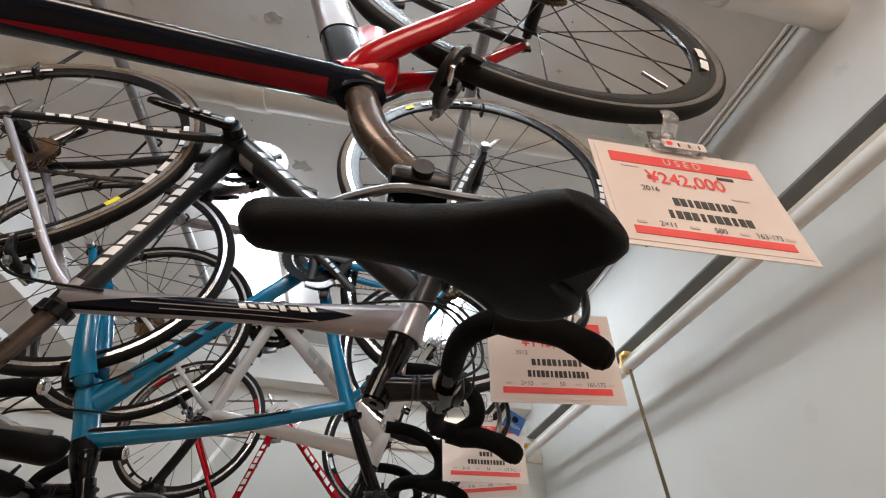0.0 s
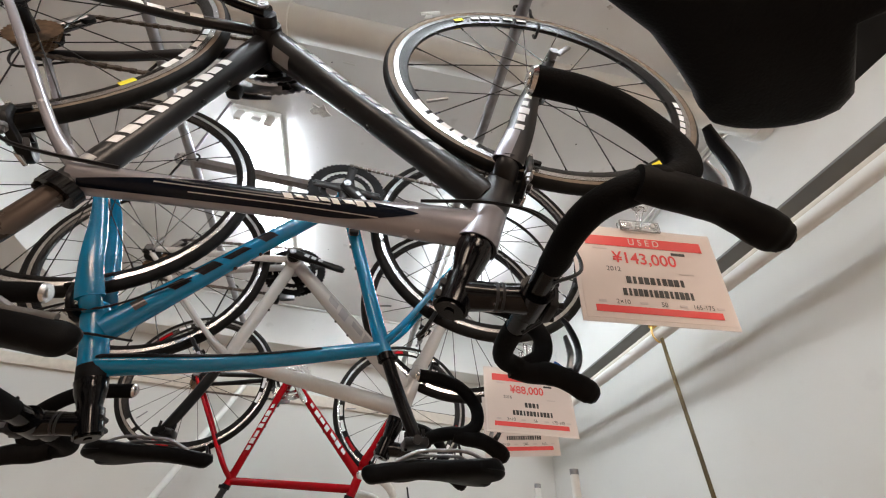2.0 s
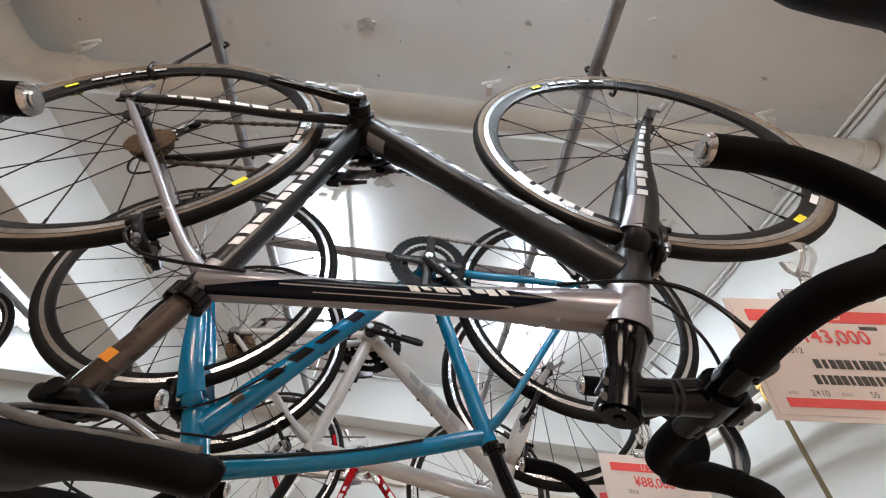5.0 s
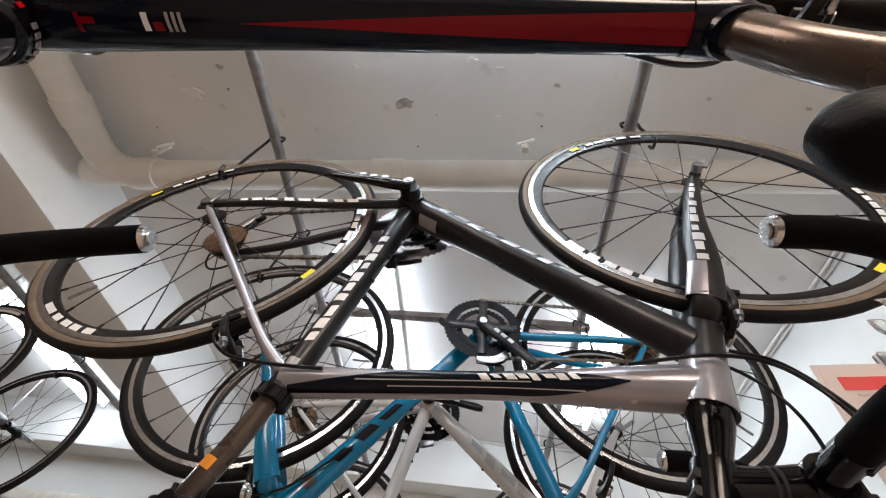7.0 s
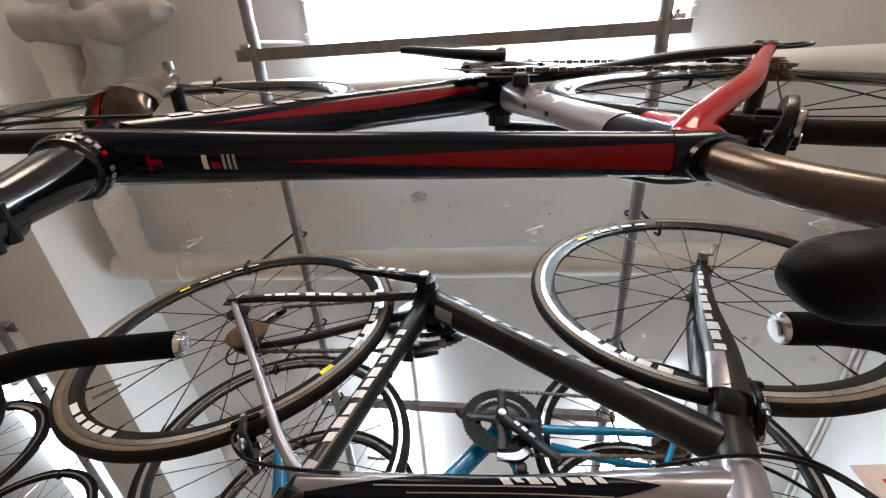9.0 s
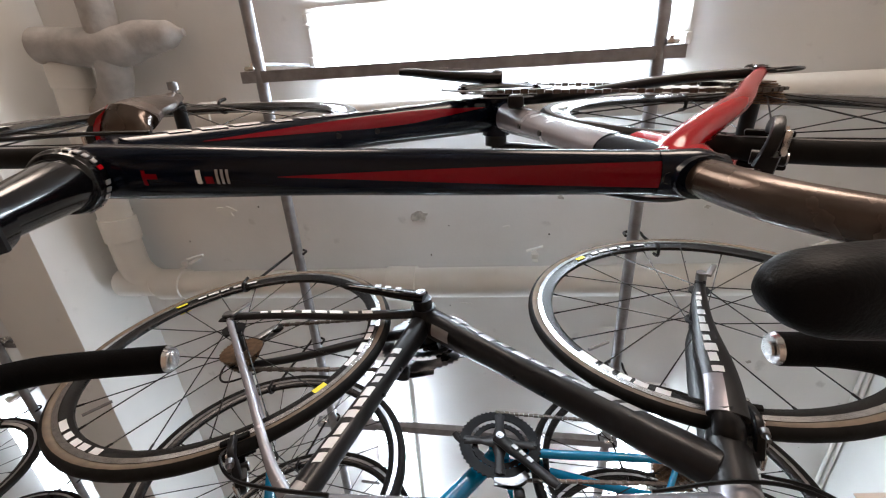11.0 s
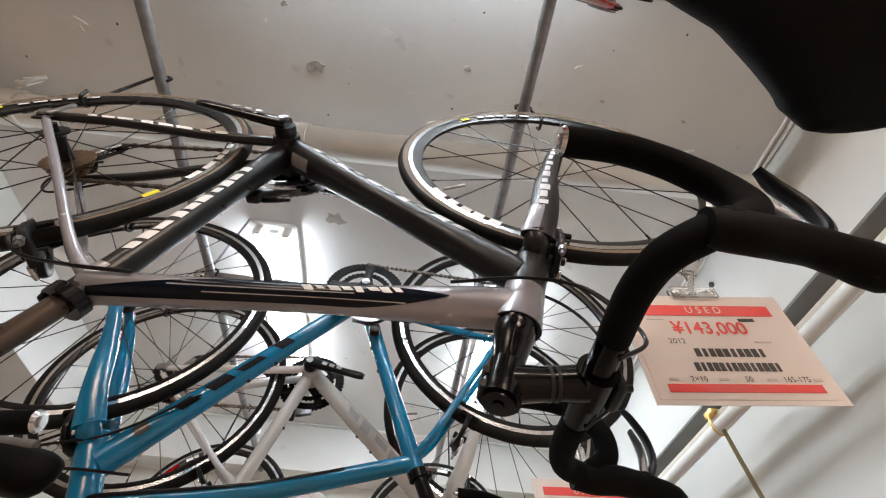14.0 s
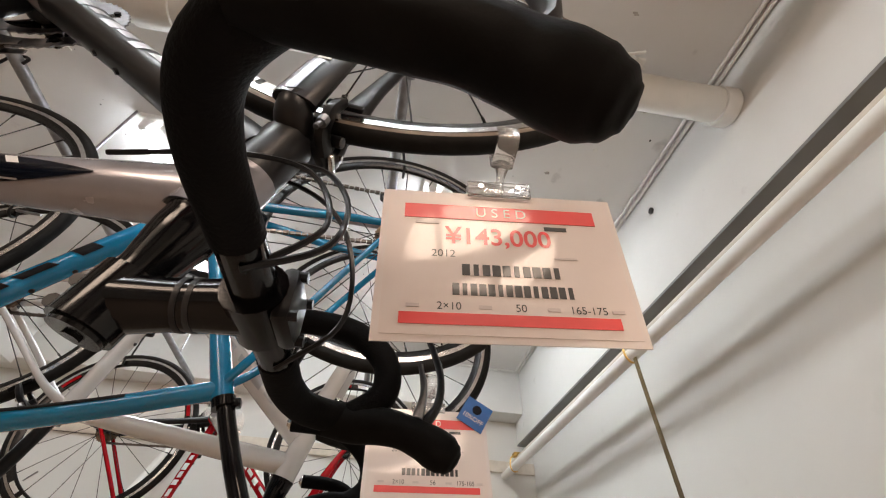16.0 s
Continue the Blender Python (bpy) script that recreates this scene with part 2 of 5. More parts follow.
# ---- the room ----
CEIL = 3.06
tagged(slab("floor", (-4.6, -4.2, -0.12), (1.65, 3.5, 0.0), "floor"), "warm brown wooden shop floor", "floor", kind="structure")
tagged(slab("ceiling", (-4.6, -4.2, CEIL), (1.65, 3.5, CEIL + 0.15), "ceiling"), "grey-white painted concrete ceiling with spots and patches", "ceiling", kind="structure")
tagged(slab("wall_east", (1.46, -4.2, 0.0), (1.6, 3.5, 2.59), "wall"), "plain white painted plaster wall", "wall", kind="structure")
tagged(slab("beam_east", (1.355, -4.2, 2.59), (1.6, 3.5, CEIL), "beam", 0.006), "white painted ceiling beam along the wall", "beam", kind="structure")
# thin dark slab added to draw the shaded underside of the beam
tagged(slab("soffit_east", (1.352, -4.2, 2.578), (1.458, 3.31, 2.588), "soffit"), "thin dark strip standing in for shade under the beam along the wall", "board", kind="structure")
tagged(slab("wall_north", (-4.6, 3.32, 0.0), (1.46, 3.46, 2.74), "wall"), "plain white painted end wall", "wall", kind="structure")
tagged(slab("beam_north", (-4.6, 3.15, 2.74), (1.355, 3.46, CEIL), "beam", 0.006), "white painted beam over the end wall", "beam", kind="structure")
tagged(slab("beam_west", (-2.2, -4.2, 2.70), (-1.85, 3.15, CEIL), "beam", 0.006), "white painted beam between two ceiling bays", "beam", kind="structure")
tagged(slab("wall_west", (-4.7, -4.2, 0.0), (-4.6, 3.46, CEIL), "wall"), "plain white painted wall", "wall", kind="structure")
tagged(slab("wall_south", (-4.6, -4.3, 0.0), (1.6, -4.2, CEIL), "wall"), "plain white painted wall", "wall", kind="structure")

tagged(slab("trim_north", (-4.5, 3.296, 2.40), (1.455, 3.32, 2.47), "cream", 0.004), "pale wooden batten along the end wall", "trim", kind="structure")

# cables run in the corner of ceiling and beam
for dx, dz, r in ((0.012, 0.012, 0.009), (0.035, 0.010, 0.007)):
    ob, _ = tube("corner_cable", [(1.355 - dx, y, CEIL - dz + 0.002 * math.sin(3 * y)) for y in (-3, -1, 0, 0.8, 1.5, 2.2, 3.14)], [(r, r)], "pvc", n=8, side=(1, 0, 0))
    tagged(ob, "thin white cable along the ceiling corner", "cable")
ob, _ = tube("corner_cable", [(x, 3.138, CEIL - 0.012) for x in (-1.8, -0.6, 0.4, 1.3)], [(0.009, 0.009)], "pvc", n=8, side=(0, 0, 1))
tagged(ob, "thin white cable along the end beam", "cable")


# bare patches, nail marks and chips on the ceiling
def chip(x, y, r, seed):
    rng = random.Random(seed)
    bm = bmesh.new()
    ring = []
    for k in range(14):
        a = 2 * math.pi * k / 14
        q = r * rng.uniform(0.5, 1.15)
        ring.append(bm.verts.new((x + q * math.cos(a) * 1.3, y + q * math.sin(a) * 0.8, CEIL - 0.003 - rng.uniform(0, 0.002))))
    top = [bm.verts.new((v.co.x * 1.0, v.co.y, CEIL)) for v in ring]
    bm.faces.new(ring)
    for k in range(14):
        bm.faces.new((ring[k], ring[(k + 1) % 14], top[(k + 1) % 14], top[k]))
    return part("ceiling_patch", bm, "plaster" if seed % 2 else "pvc")


for i, (x, y, r) in enumerate(((-0.39, 1.4, 0.042), (-1.3, 0.72, 0.035), (-0.45, 0.75, 0.03), (-0.1, 0.8, 0.012), (-0.55, 0.56, 0.011), (-0.2, 0.6, 0.016), (0.1, 0.68, 0.012), (-0.62, 0.62, 0.008),
                              (0.62, 0.72, 0.01), (0.75, 0.9, 0.012), (0.95, 0.75, 0.009), (1.05, 1.25, 0.011), (0.9, 1.4, 0.009), (-0.3, 0.5, 0.009), (-1.15, 0.62, 0.012), (0.5, 0.62, 0.014), (1.15, 1.05, 0.012), (-0.95, 1.25, 0.012))):
    tagged(chip(x, y, r, i + 1), "small chipped patch in the ceiling paint", "patch", "ceiling patches")
rng = random.Random(5)
bm = bmesh.new()
for _ in range(85):
    x, y, r = rng.uniform(-1.8, 1.33), rng.uniform(0.1, 2.9), rng.uniform(0.0012, 0.0042)
    bmesh.ops.create_circle(bm, cap_ends=True, segments=6, radius=r, matrix=Matrix.Translation((x, y, CEIL - 0.0015)) @ Matrix.Diagonal((1, rng.uniform(0.5, 1.4), 1, 1)))
tagged(part("ceiling_specks", bm, "ink", smooth=False), "tiny dark specks scattered over the ceiling paint", "specks", kind="stuff")
for x, y, w in ((-0.15, 0.47, 0.09), (-0.12, 0.62, 0.035), (0.3, 1.25, 0.06), (-0.75, 0.5, 0.04), (-0.3, 1.15, 0.05)):
    tagged(slab("paint_scratch", (x, y, CEIL - 0.0025), (x + w, y + 0.005, CEIL - 0.0005), "wall"), "short pale scratch in the ceiling paint", "scratch", "paint scratches")
bm = bmesh.new()
rod(bm, (1.349, 1.41, 2.935), (1.37, 1.41, 2.935), 0.014, 14)
tagged(part("wall_plug", bm, "ink"), "small dark plug hole in the beam", "plug")


# ---- pipes ----
def pipe_run(name, pts, r, label, collars=(), per=8):
    e = root(name, Matrix(), label, "pipe")
    t = Tube(pts, [(r, r)], (0, 0, 1), per)
    bm = bmesh.new()
    t.skin(bm, 24)
    part("pipe_body", bm, "pvc", e)
    for a, b in collars:
        bm = bmesh.new()
        rod(bm, a, b, r + 0.008, 28)
        bmesh.ops.bevel(bm, geom=[x for x in bm.edges], offset=0.002, segments=1, affect="EDGES")
        part("collar", bm, "pvc", e)
    return e


PZ = 2.93
drain = pipe_run("drain_pipe", [(-1.56, 1.018, PZ), (-0.6, 0.989, PZ), (0.4, 0.958, PZ), (1.36, 0.928, PZ)], 0.059, "white painted drain pipe under the ceiling",
                 [((-0.57, 0.989, PZ), (-0.45, 0.985, PZ)), ((-1.6, 1.015, PZ), (-1.48, 1.013, PZ)), ((1.3, 0.932, PZ), (1.352, 0.93, PZ))])
bend = pipe_run("pipe_bend", [(-1.56, 1.015, PZ), (-1.64, 1.0, PZ), (-1.70, 0.95, PZ), (-1.715, 0.87, PZ), (-1.71, 0.62, PZ), (-1.69, 0.3, PZ), (-1.66, 0.05, PZ)], 0.06, "white painted pipe elbow turning along the beam",
                [((-1.713, 0.80, PZ), (-1.711, 0.70, PZ)), ((-1.675, 0.2, PZ), (-1.67, 0.12, PZ))])
bm = bmesh.new()
rod(bm, (-1.62, 1.005, PZ), (-1.80, 1.01, PZ), 0.062, 24)
part("end_cap", bm, "pvc", bend)
pipe_run("drain_pipe", [(-1.2, 0.33, 2.95), (-0.4, 0.33, 2.95), (0.5, 0.33, 2.95), (1.36, 0.33, 2.95)], 0.05, "white painted drain pipe under the ceiling", [((0.98, 0.33, 2.95), (1.05, 0.33, 2.95)), ((-1.2, 0.33, 2.95), (-1.14, 0.33, 2.95))])
wrap, _ = tube("lagged_pipe", [(-1.72, 0.06, 2.9), (-1.45, 0.08, 2.92), (-1.36, 0.06, 2.94), (-1.26, 0.05, 2.95), (-1.2, 0.045, 2.96)], [(0.06, 0.06), (0.07, 0.065), (0.055, 0.06), (0.045, 0.045), (0.012, 0.012)], "lagging", n=20, side=(0, 0, 1))
tagged(wrap, "pipe wrapped in crumpled grey-white lagging", "pipe")
wrap, _ = tube("lagged_pipe", [(-1.6, 0.3, 2.94), (-1.5, 0.2, 2.93), (-1.47, 0.05, 2.92), (-1.47, -0.2, 2.92)], [(0.05, 0.05), (0.06, 0.05), (0.05, 0.055)], "lagging", n=18, side=(0, 0, 1))
tagged(wrap, "pipe wrapped in crumpled grey-white lagging", "pipe")


def pipe_hanger(x, y):
    e = root("pipe_hanger", Matrix.Translation((x, y, 0)), "small galvanised pipe hanger with a wing screw", "bracket", "pipe hangers")
    bm = bmesh.new()
    box(bm, (0, 0, CEIL - 0.06), (0.022, 0.003, 0.12), 0.001)
    part("strip", bm, "pvc", e)
    bm = bmesh.new()
    rod(bm, (-0.03, -0.01, CEIL - 0.04), (0.035, -0.02, CEIL - 0.015), 0.006, 8)
    part("screw", bm, "pvc", e)
    bm = bmesh.new()
    box(bm, (0, -0.012, CEIL - 0.09), (0.026, 0.02, 0.016), 0.003)
    part("clamp", bm, "pvc", e)


pipe_hanger(-1.5, 0.945)
pipe_hanger(0.006, 0.895)
pipe_hanger(1.0, 0.87)

# the long rail pipe along the wall, its flat strip, brass hooks and cord
rail = root("wall_rail", Matrix(), "white plastic pipe rail running along the wall", "rail")
t = Tube([(1.24, y, 2.378) for y in (-3.5, -1, 1, 3.3)], [(0.024, 0.024)], (1, 0, 0))
bm = bmesh.new()
t.skin(bm, 20)
part("rail_pipe", bm, "pvc", rail)
bm = bmesh.new()
box(bm, (1.275, -0.1, 2.432), (0.022, 6.8, 0.03), 0.003)
part("rail_strip", bm, "cream", rail)
for y in (1.70, 3.1, 0.2):
    e = root("rail_bracket", Matrix.Translation((1.24, y, 2.378)), "brass bracket holding the white wall rail", "bracket", "rail brackets")
    bm = bmesh.new()
    box(bm, (0.052, 0.0, 0.075), (0.10, 0.05, 0.024), 0.004)
    part("plate", bm, "brass", e)
    a, _ = tube("hook", [(0.03, -0.03, 0.075), (-0.02, -0.03, 0.05), (-0.032, -0.03, 0.0), (-0.015, -0.03, -0.032), (0.012, -0.03, -0.03)], [(0.004, 0.004)], "brass", e, n=8)
cord = root("hanging_strap", Matrix(), "thin brown strap hanging from the wall rail", "strap")
bm = bmesh.new()
Tube([(1.235, 1.655, 2.365), (1.233, 1.65, 2.2), (1.233, 1.64, 1.9), (1.233, 1.62, 1.2), (1.233, 1.6, 0.4)], [(0.004, 0.011)], (1, 0, 0)).skin(bm, 8)
part("strap_band", bm, "strap", cord)


# ---- hanging rails, struts and lamps ----
RZ = 2.68
RAILS = {"west": -0.788, "east": 0.260, "bay": -2.26, "bay_far": -3.28}
for x in RAILS.values():
    e = root("hanging_rail", Matrix(), "galvanised steel tube rail hung under the ceiling", "rail", "hanging rails")
    bm = bmesh.new()
    rod(bm, (x, -1.2, RZ), (x, 3.05, RZ), 0.0165, 20)
    part("rail_tube", bm, "steel", e)
    for y in (-0.9, 0.172, 1.462, 2.75):
        bm = bmesh.new()
        rod(bm, (x, y, RZ), (x, y, CEIL), 0.005, 8)
        part("drop_rod", bm, "steel", e)


def strut(x0, x1, y, z):
    e = root("strut_channel", Matrix.Translation(((x0 + x1) / 2, y, z)), "galvanised slotted channel bar across the rails", "channel", "channel bars")
    w = x1 - x0
    bm = bmesh.new()
    prof = ((-0.015, 0.013), (-0.015, -0.014), (0.015, -0.014), (0.015, 0.013), (0.0125, 0.013), (0.0125, -0.0115), (-0.0125, -0.0115), (-0.0125, 0.013))
    ends = [[bm.verts.new((k * w / 2, y, z)) for y, z in prof] for k in (-1, 1)]
    for i in range(8):
        bm.faces.new((ends[0][i], ends[0][(i + 1) % 8], ends[1][(i + 1) % 8], ends[1][i]))
    for q in ends:
        bm.faces.new(q)
    part("channel", bm, "steel", e)
    for s in (-1, 1):
        bm = bmesh.new()
        box(bm, (s * (w / 2 - 0.035), -0.022, -0.008), (0.03, 0.012, 0.036), 0.003)
        rod(bm, (s * (w / 2 - 0.035), -0.036, -0.008), (s * (w / 2 - 0.035), -0.026, -0.008), 0.006, 6)
        part("clamp", bm, "alloy", e)


strut(-0.84, 0.32, 0.205, RZ + 0.0)
strut(-0.85, 0.30, 1.495, RZ + 0.0)
strut(-3.3, -2.2, 1.2, RZ + 0.03)


def lamp(m, length, label, glow="tube"):
    """A twin-tube fluorescent batten along its own X, hung upside down under z = 0."""
    e = root("fluorescent_lamp", m, label, "lamp", "fluorescent lamps")
    bm = bmesh.new()
    box(bm, (0, 0, -0.012), (length, 0.21, 0.024), 0.004)
    part("housing", bm, "housing", e)
    bm = bmesh.new()
    box(bm, (0, 0, -0.035), (length - 0.06, 0.05, 0.03), 0.008)
    part("spine", bm, "housing", e)
    for s in (-1, 1):
        for k in (-1, 1):
            bm = bmesh.new()
            box(bm, (k * (length / 2 - 0.02), s * 0.065, -0.05), (0.022, 0.034, 0.06), 0.006)
            part("socket", bm, "housing", e)
        bm = bmesh.new()
        rod(bm, (-length / 2 + 0.03, s * 0.065, -0.06), (length / 2 - 0.03, s * 0.065, -0.06), 0.0145, 16)
        part("tube", bm, glow, e, "glowing white fluorescent tube")
    return e


lamp(pose(-0.165, 0.10, CEIL - 0.001), 1.24, "lit twin-tube fluorescent batten lamp across the ceiling", "neartube")
lamp(pose(-0.67, 2.08, CEIL - 0.001, 0, 0, 90), 1.24, "lit twin-tube fluorescent batten lamp under the ceiling")
lamp(pose(0.49, 2.15, CEIL - 0.001, 0, 0, 90), 1.24, "lit twin-tube fluorescent batten lamp under the ceiling")
lamp(pose(-3.03, 2.45, CEIL - 0.001, 0, 0, 90), 1.24, "lit twin-tube fluorescent batten lamp in the next bay")


# ---- bicycles ----
def wheel(parent, at, spec, rear=False):
    """A road wheel round its own Y axis: tyre, sidewalls, rim, prints, hub and spokes."""
    w = new("wheel")
    w.empty_display_size = 0.05
    w.parent = parent
    w.location = at
    w.rotation_euler = (0, radians(spec.get("turn", 0)), 0)
    R, r = 0.322, 0.0125
    bm = bmesh.new()
    revolve(bm, [(R + r * math.cos(a), r * math.sin(a)) for a in np.radians(range(-75, 76, 15))] + [(R + 0.003, 0.0095), (R + 0.003, -0.0095)], 72)
    part("tyre", bm, "tyre", w)
    for s in (-1, 1):
        bm = bmesh.new()
        revolve(bm, [(R + (r - 0.0003) * math.cos(a), s * (r - 0.0003) * math.sin(a)) for a in np.radians(range(72, 151, 13))] + [(R - 0.006, s * 0.005), (R + 0.004, s * 0.006)], 72)
        part("sidewall", bm, spec["sidewall"], w)
    d = spec["rim"]
    bm = bmesh.new()
    revolve(bm, [(0.3125, 0.0095), (0.300, 0.0098), (0.311 - d, 0.004), (0.3095 - d, 0.0), (0.311 - d, -0.004), (0.300, -0.0098), (0.3125, -0.0095)], 72)
    rim = part("rim", bm, "rimblack", w)
    for s in (-1, 1):
        bm = bmesh.new()
        revolve(bm, [(0.3135, s * 0.0096), (0.3135, s * 0.0103), (0.3045, s * 0.0104), (0.3045, s * 0.0096)], 72)
        part("brake_track", bm, spec.get("track", "brake"), rim)
    if spec.get("print"):
        for mat_name, spans in spec["print"]:
            for a0, a1 in spans:
                bm = bmesh.new()
                for s in (-1, 1):
                    if d < 0.028:
                        arc_print(bm, 0.3035, 0.2925, s * 0.0101, radians(a0), radians(a1))
                    else:
                        arc_print(bm, 0.302, 0.288, s * 0.0101, radians(a0), radians(a1))
                part("rim_print", bm, mat_name, rim)
    bm = bmesh.new()
    hw = 0.05
    rod(bm, (0, -hw, 0), (0, hw, 0), 0.009, 14)
    for s, q in ((-1, 0.019), (1, 0.019 if not rear else 0.024)):
        rod(bm, (0, s * 0.036, 0), (0, s * 0.032, 0), q, 18)
    rod(bm, (0, -0.034, 0), (0, 0.034, 0), 0.012, 14)
    part("hub", bm, spec.get("hub", "black"), w)
    bm = bmesh.new()
    rod(bm, (0, -0.075, 0), (0, 0.072, 0), 0.004, 8)
    rod(bm, (0, 0.060, 0), (0, 0.075, 0), 0.010, 12)
    rod(bm, (0, -0.074, 0), (0, -0.060, 0), 0.009, 12)
    box(bm, (0.022, 0.072, 0.012), (0.052, 0.006, 0.011), 0.002, Matrix.Rotation(radians(35), 4, "Y"))
    part("quick_release", bm, "dull", w)
    n = spec.get("spokes", 20)
    first = None
    for k in range(n):
        a = 2 * math.pi * k / n
        s = 1 if k % 2 else -1
        twist = 0 if spec.get("radial") and not rear else (0.9 if (k // 2) % 2 else -0.9)
        if k < 4:
            bm = bmesh.new()
            a0 = a + twist
            b = Vector((0.018 * math.cos(a0), s * 0.034, 0.018 * math.sin(a0)))
            e = Vector(((0.311 - d) * math.cos(a), s * 0.002, (0.311 - d) * math.sin(a)))
            rod(bm, b, e, spec.get("gauge", 0.0012), 5)
            rod(bm, e, e + (b - e).normalized() * 0.012, 0.002, 6)
            o = part("spoke", bm, spec.get("spoke", "black"), w)
            first = (first or []) + [o]
        else:
            again("spoke", first[k % 4], w, Matrix.Rotation(-(a - 2 * math.pi * (k % 4) / n), 4, "Y"))
    bm = bmesh.new()
    rod(bm, (0.30 - d, 0, 0), (0.255 - d, 0, 0), 0.003, 8)
    v = part("valve", bm, "dull", w)
    v.rotation_euler = (0, radians(-171), 0)
    return w


def saddle(parent, at, tilt=0.0, length=0.275, sole="vinyl", width=0.068):
    """A road saddle whose nose points along +X; at: the middle of the rails."""
    s = new("saddle")
    s.empty_display_size = 0.05
    s.parent = parent
    s.matrix_basis = Matrix.Translation(at) @ Matrix.Rotation(radians(-tilt), 4, "Y")
    bm = bmesh.new()
    us = (0.0, 0.03, 0.08, 0.16, 0.26, 0.36, 0.46, 0.58, 0.72, 0.86, 0.93, 0.97, 0.99, 1.0)
    ws = (0.97, 0.98, 0.99, 1.0, 0.92, 0.70, 0.50, 0.37, 0.305, 0.275, 0.25, 0.19, 0.12, 0.04)
    rings, n, count = [], 40, 56
    for i in range(count + 1):
        u = i / count
        u = u if u > 0.14 else 0.14 * (1 - math.cos(u / 0.14 * math.pi / 2))
        u = u if u < 0.9 else 0.9 + 0.1 * math.sin((u - 0.9) / 0.1 * math.pi / 2)
        w = width * float(np.interp(u, us, ws))
        skirt = 0.016 + 0.010 * max(0, 1 - u / 0.4)
        lift = 0.006 * math.cos(u * 5.2) - 0.006 * max(0, (u - 0.9) / 0.1) ** 2
        thin = (1.0 if u > 0.07 else math.sqrt(max(0.004, 1 - ((0.07 - u) / 0.07) ** 2))) if u < 0.93 else math.sqrt(max(0.03, 1 - ((u - 0.93) / 0.072) ** 2))
        ring = []
        for k in range(n):
            a = 2 * math.pi * k / n
            ca, sa = math.cos(a), math.sin(a)
            y = w * math.copysign(abs(ca) ** 0.7, ca)
            z = 0.017 * thin * abs(sa) ** 0.85 if sa > 0 else -skirt * thin * abs(sa) ** 0.5
            lobe = abs(ca) ** 0.7
            notch = max(0, 1 - u / 0.3) ** 1.3 * (0.045 * math.exp(-(lobe / 0.3) ** 2) + 0.05 * max(0, (lobe - 0.45) / 0.55) ** 2.4)
            ring.append(bm.verts.new((-0.52 * length + u * length + notch, y, 0.044 + z + lift)))
        rings.append(ring)
    for a, b in zip(rings, rings[1:]):
        for k in range(n):
            bm.faces.new((a[k], a[(k + 1) % n], b[(k + 1) % n], b[k]))
    bm.faces.new(rings[0][::-1])
    bm.faces.new(rings[-1])
    part("cover", bm, "vinyl", s)
    if sole != "vinyl":
        bm = bmesh.new()
        for side in (-1, 1):
            Tube([(-0.1, side * 0.056, 0.012), (-0.05, side * 0.046, 0.024), (0.0, side * 0.024, 0.027), (0.06, side * 0.016, 0.028), (0.11, side * 0.012, 0.029)], [(0.003, 0.004), (0.003, 0.005), (0.004, 0.005)]).skin(bm, 10)
        part("sole", bm, sole, s, "grey lower edge of the saddle")
    for side in (-1, 1):
        tube("rail", [(-0.105, side * 0.03, 0.030), (-0.07, side * 0.024, 0.012), (-0.02, side * 0.022, 0.009), (0.025, side * 0.022, 0.010), (0.06, side * 0.016, 0.022), (0.085, side * 0.008, 0.034)], [(0.0036, 0.0036)], "dull", s, n=8)
    return s


